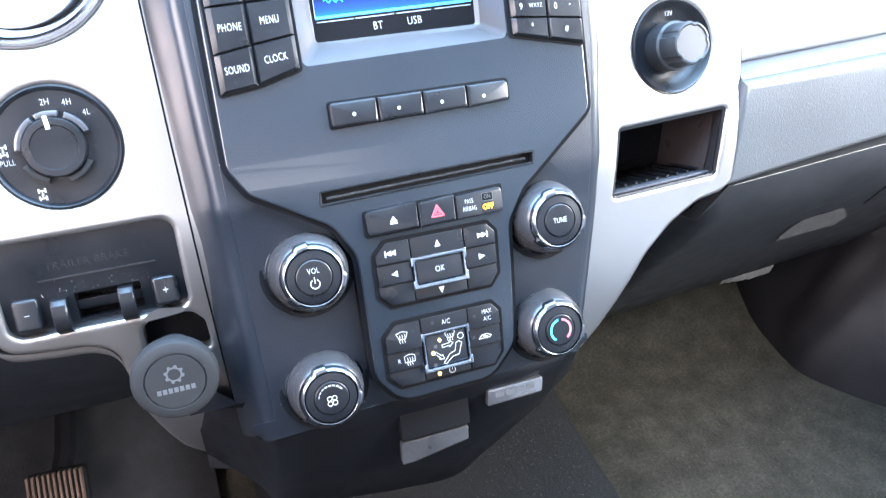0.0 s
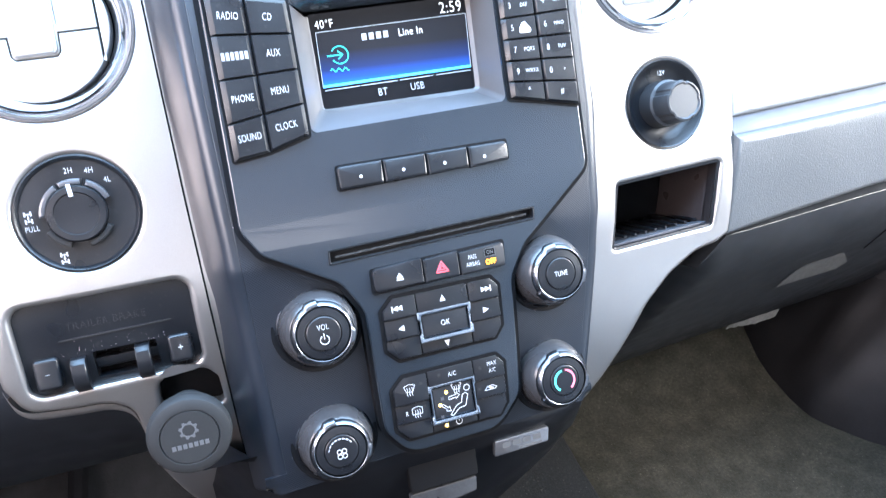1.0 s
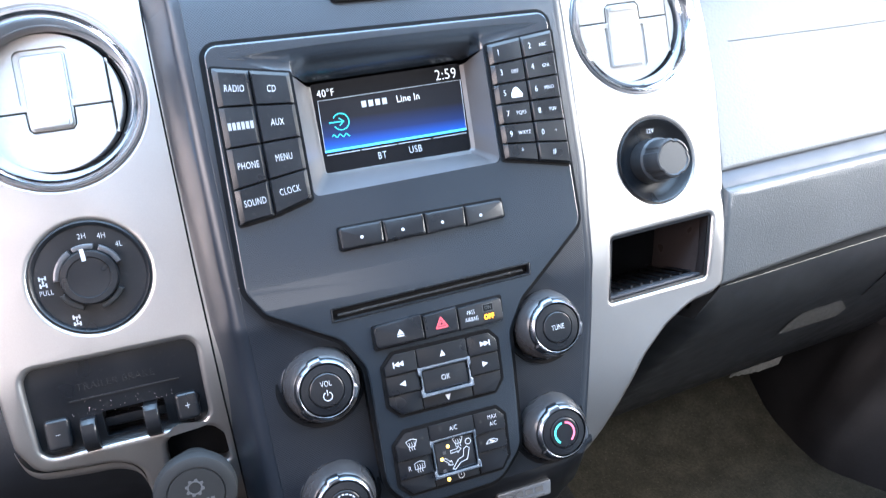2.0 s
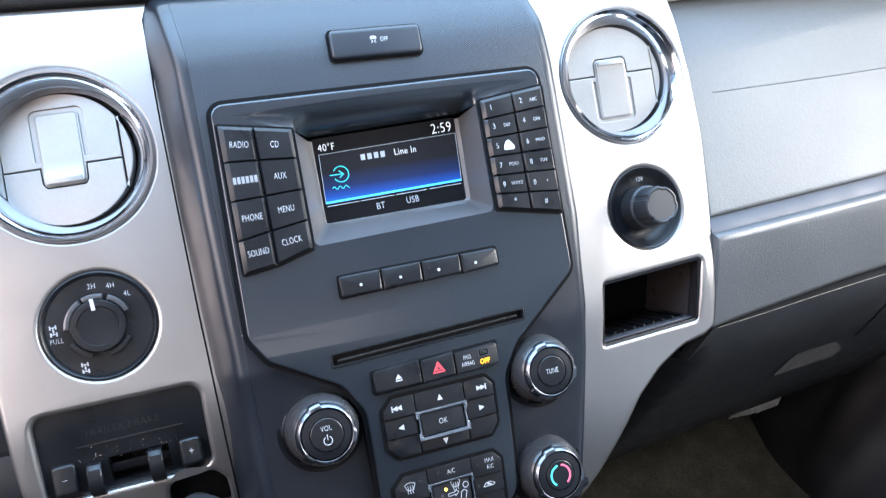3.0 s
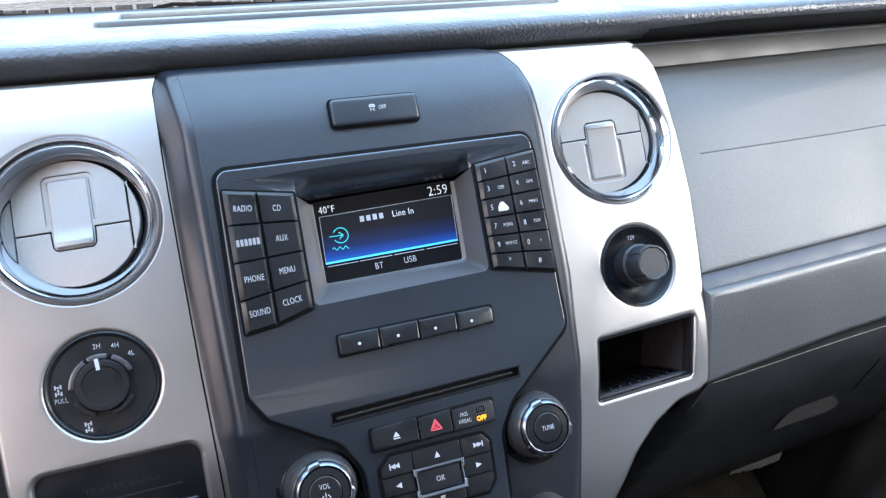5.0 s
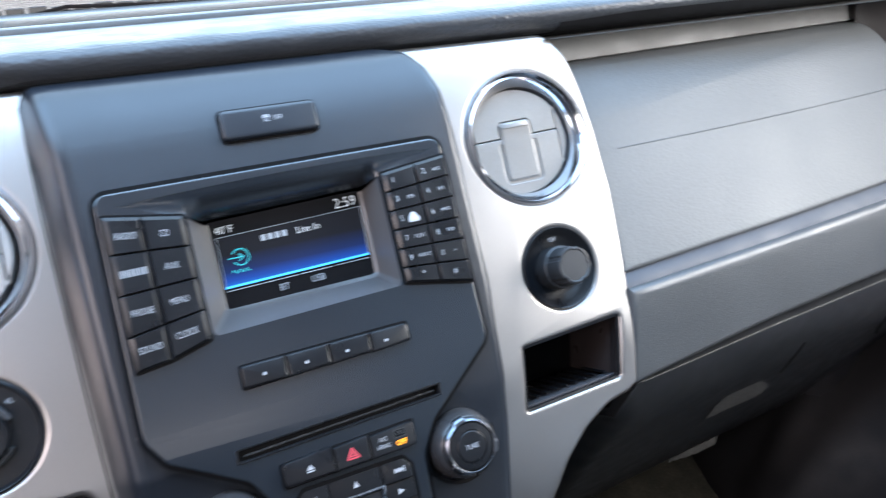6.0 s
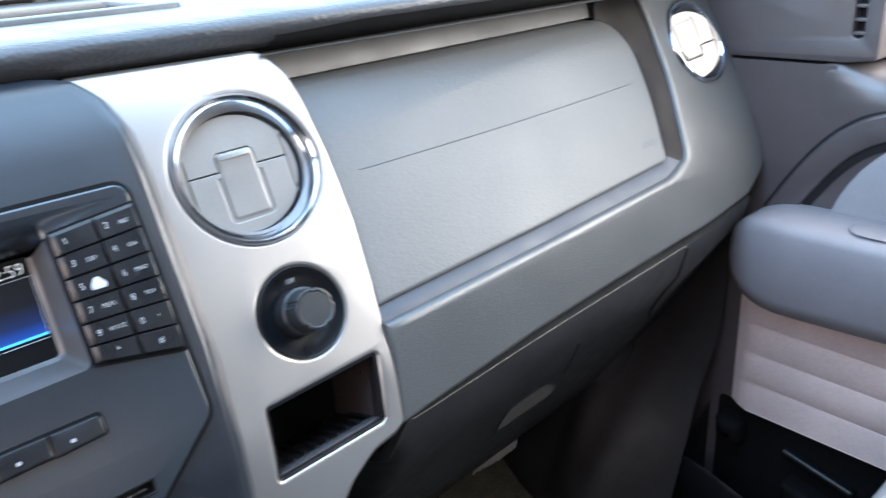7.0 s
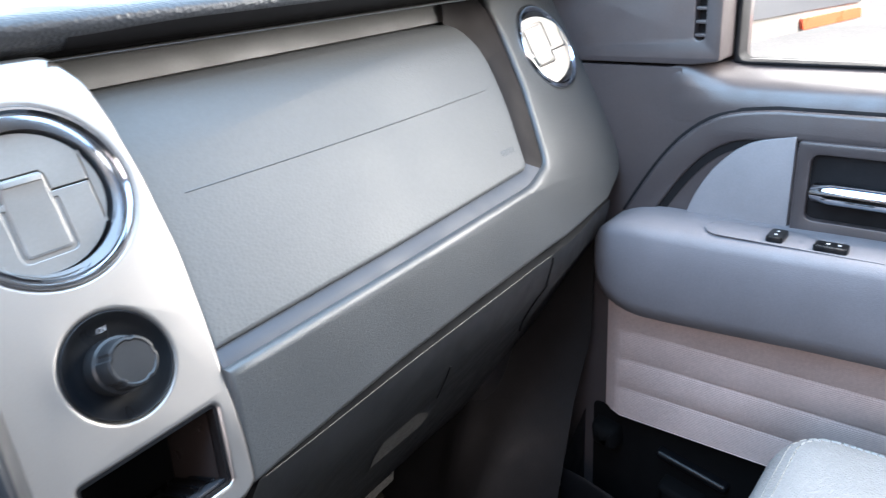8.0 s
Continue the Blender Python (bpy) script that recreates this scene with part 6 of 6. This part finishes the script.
# the lip's highlight is put into its paler grey
part("tray_pull", plate(rounded([(-0.0260, -0.030), (-0.018, -0.030), (0.0225, -0.0245), (0.0235, -0.014), (-0.0250, -0.014)], 0.0015), -0.004, 0.0005, 0.0008), shade("worn_lit_lip", (0.028, 0.028, 0.029), 0.35, var=0.3, spots=60), lower, "worn finger lip, paler for the light on it", at=TRAY)
bd = part("badge", plate(rounded([(-0.0215, -0.0058), (0.0200, -0.0052), (0.0215, 0.0056), (-0.0200, 0.0056)], 0.0015), -0.002, 0.002, 0.0008), shade("brushed_badge", (0.24, 0.24, 0.25), 0.35, metal=0.9, var=0.1), lower, "brushed metal badge", at=pose(0.0505, -0.0540, 0.4045, 68))
for q in range(4):
    part("badge_bar", flat([rect(-0.0150 + 0.0078 * q, -0.0008, -0.0090 + 0.0078 * q, 0.0030)], 0.002), M_MARK, bd)
part("badge_bar", flat([rect(-0.002, -0.0042, 0.0150, -0.0028)], 0.002), M_MARK, bd)

# ---- driver's side below the dash ----
bm = plate(rounded([(-0.66, -0.45), (-0.17, -0.45), (-0.17, 0.42), (-0.66, 0.42)], 0.05), 0.0, 0.008, 0.003)
for i in range(1, 14):
    bmesh.ops.bisect_plane(bm, geom=bm.verts[:] + bm.edges[:] + bm.faces[:], plane_co=(0, -0.45 + 0.0625 * i, 0), plane_no=(0, 1, 0))
for v in bm.verts:
    v.co.z += 0.012 + 0.16 * smooth_step(0.22, 0.62, v.co.y)
tagged(part("floor_mat", bm, shade("black_mat_rubber", (0.006, 0.0065, 0.008), 0.8, grain=0.4, size=300, var=0.2)), "black rubber mat on the driver's floor", "floor mat")

bm = bmesh.new()
loft(bm, [[(x, 0.050 + 0.30 * (z - 0.46), z) for z in (0.455, 0.50, 0.58, 0.66, 0.742)] for x in (-0.80, -0.60, -0.40, -0.235)])
part("driver_panel", bm, M_SHADE, dash, "dark grained dash panel behind the wheel side")
knee = tagged(part("knee_bolster", loft(bmesh.new(), [[(x, 0.05, 0.50), (x, 0.03, 0.475), (x, 0.035, 0.44), (x, 0.075, 0.36), (x, 0.16, 0.29), (x, 0.40, 0.27)] for x in np.linspace(-0.80, -0.10, 16)]), M_SHADE, smooth=60), "dark knee panel under the driver's dash", "panel", kind="structure")
pedal = thing("brake_pedal", "brown worn rubber brake pedal with upright ribs", "pedal", pose(-0.333, 0.252, 0.083, 52, 0, -4))
part("pad", plate(rect(-0.031, -0.021, 0.031, 0.021, 0.005), -0.012, -0.001, 0.002), M_UNDER, pedal)
for i in range(11):
    part("rib", plate(rect(-0.0292 + 0.0054 * i, -0.0200, -0.0264 + 0.0054 * i, 0.0200, 0.0008), -0.002, 0.0055, 0.001), M_PEDAL, pedal)
bm = bmesh.new()
rod(bm, [(0.0, 0.0, -0.008), (0.0, 0.03, -0.05), (0.0, 0.16, -0.13), (0.0, 0.30, -0.14)], 0.012, 8)
part("arm", bm, M_UNDER, pedal)

# ---- column lever ----
lever = thing("column_lever", "dark column lever with a blue-grey rounded tip", "lever")
bm = bmesh.new()
rod(bm, [(-0.46, 0.06, 0.655), (-0.40, 0.02, 0.680), (-0.32, 0.002, 0.712), (-0.262, 0.0, 0.734)], [0.011, 0.011, 0.012, 0.014], 12)
part("shaft", bm, M_KEY, lever, smooth=70)
LEVER = Matrix.Translation((-0.232, -0.001, 0.7445)) @ pose(0, 0, 0, 68, 0, 0)
part("tip", plate(rounded([(-0.034, -0.020), (0.010, -0.013, 0.008), (0.0195, 0.0, 0.012), (0.012, 0.015, 0.008), (-0.034, 0.006)], 0.005), -0.010, 0.006, 0.004, (), 4), M_KEY, lever, "rounded dark tip", at=LEVER)
part("tip_face", plate(rounded([(-0.030, -0.0145), (0.006, -0.009, 0.006), (0.0135, 0.0, 0.008), (0.008, 0.010, 0.006), (-0.030, 0.003)], 0.004), 0.004, 0.0066, 0.0008), shade("blue_grey_tip", (0.22, 0.27, 0.34), 0.35, var=0.05), lever, "blue-grey face", at=LEVER)

# ---- outside: wipers, cowl, door mirror ----
cowl = tagged(part("cowl", plate([(-0.9, 0.70), (0.97, 0.70), (0.97, 1.05), (-0.9, 1.05)], 0.72, 0.755), M_GLOVE), "black slotted cowl below the windshield", "cowl", kind="structure")
for i in range(46):
    x = -0.78 + 0.030 * i
    part("slot_rib", plate(rect(x, 0.865, x + 0.024, 0.905, 0.002), 0.755, 0.7865 + 0.0012 * math.sin(i * 1.9)), M_LOWER, cowl)
hood = tagged(part("hood", loft(bmesh.new(), [[(x, y, 0.80 - 0.10 * (y - 1.0) ** 2 - 0.05 * x * x) for y in np.linspace(0.98, 2.2, 16)] for x in np.linspace(-0.85, 0.9, 16)]), shade("white_car_paint", (0.75, 0.75, 0.74), 0.25, var=0.02, coat=0.5), smooth=70), "white painted hood seen over the dashboard", "hood", kind="structure")
for pts in ([(-0.50, 0.80, 0.785), (-0.30, 0.74, 0.784), (-0.205, 0.72, 0.782)], [(-0.16, 0.80, 0.776), (-0.10, 0.76, 0.789), (0.0, 0.75, 0.785), (0.06, 0.75, 0.783), (0.12, 0.76, 0.788), (0.26, 0.80, 0.786)]):
    w = thing("windshield_wiper", "thin black windshield wiper arm on the cowl", "wiper", group="windshield wipers")
    bm = bmesh.new()
    rod(bm, pts, 0.0026, 6)
    part("arm", bm, M_UNDER, w)
    bm = bmesh.new()
    rod(bm, [(x, y + 0.01, z - 0.006) for x, y, z in pts], 0.0018, 6)
    part("blade", bm, M_UNDER, w)
mirror = thing("door_mirror", "grey door mirror with an orange side reflector", "mirror", Matrix.Translation((1.10, -0.07, 0.767)))
HOUSE = rounded([(-0.094, 0.0), (-0.091, -0.060), (-0.074, -0.0925, 0.006), (0.0046, -0.0865), (0.103, -0.0785), (0.118, -0.062), (0.122, -0.02), (0.120, 0.16, 0.03), (-0.09, 0.17, 0.03)], 0.010)
MM = Matrix(((0.860, 0, 0.510, 0), (-0.510, 0, 0.860, 0), (0, 1, 0, 0), (0, 0, 0, 1)))     # turned to look back along the cab
M_HOUSING = shade("grey_mirror_plastic", (0.24, 0.225, 0.21), 0.5, var=0.06)
part("mount_arm", plate(rounded([(-0.20, -0.02), (-0.20, -0.088), (-0.082, -0.0905), (-0.092, 0.02)], 0.008), 0.004, 0.06, 0.008), M_HOUSING, mirror, "grey mount arm", at=MM)
part("housing", plate(HOUSE, -0.01, 0.12, 0.02, [], 4), M_HOUSING, mirror, "grey housing", at=MM)
part("glass", plate(rounded([(-0.084, -0.066), (0.104, -0.056), (0.110, 0.150, 0.03), (-0.080, 0.160, 0.03)], 0.006), -0.014, -0.0105), M_CHROME, mirror, "mirror glass", at=MM)
part("reflector", plate(rounded([(0.0046, -0.0845), (0.101, -0.0765), (0.0997, -0.0640), (0.0005, -0.0706)], 0.003), -0.016, -0.008, 0.002), shade("orange_reflector", (0.62, 0.085, 0.035), 0.3, var=0.06), mirror, "orange reflector", at=MM)
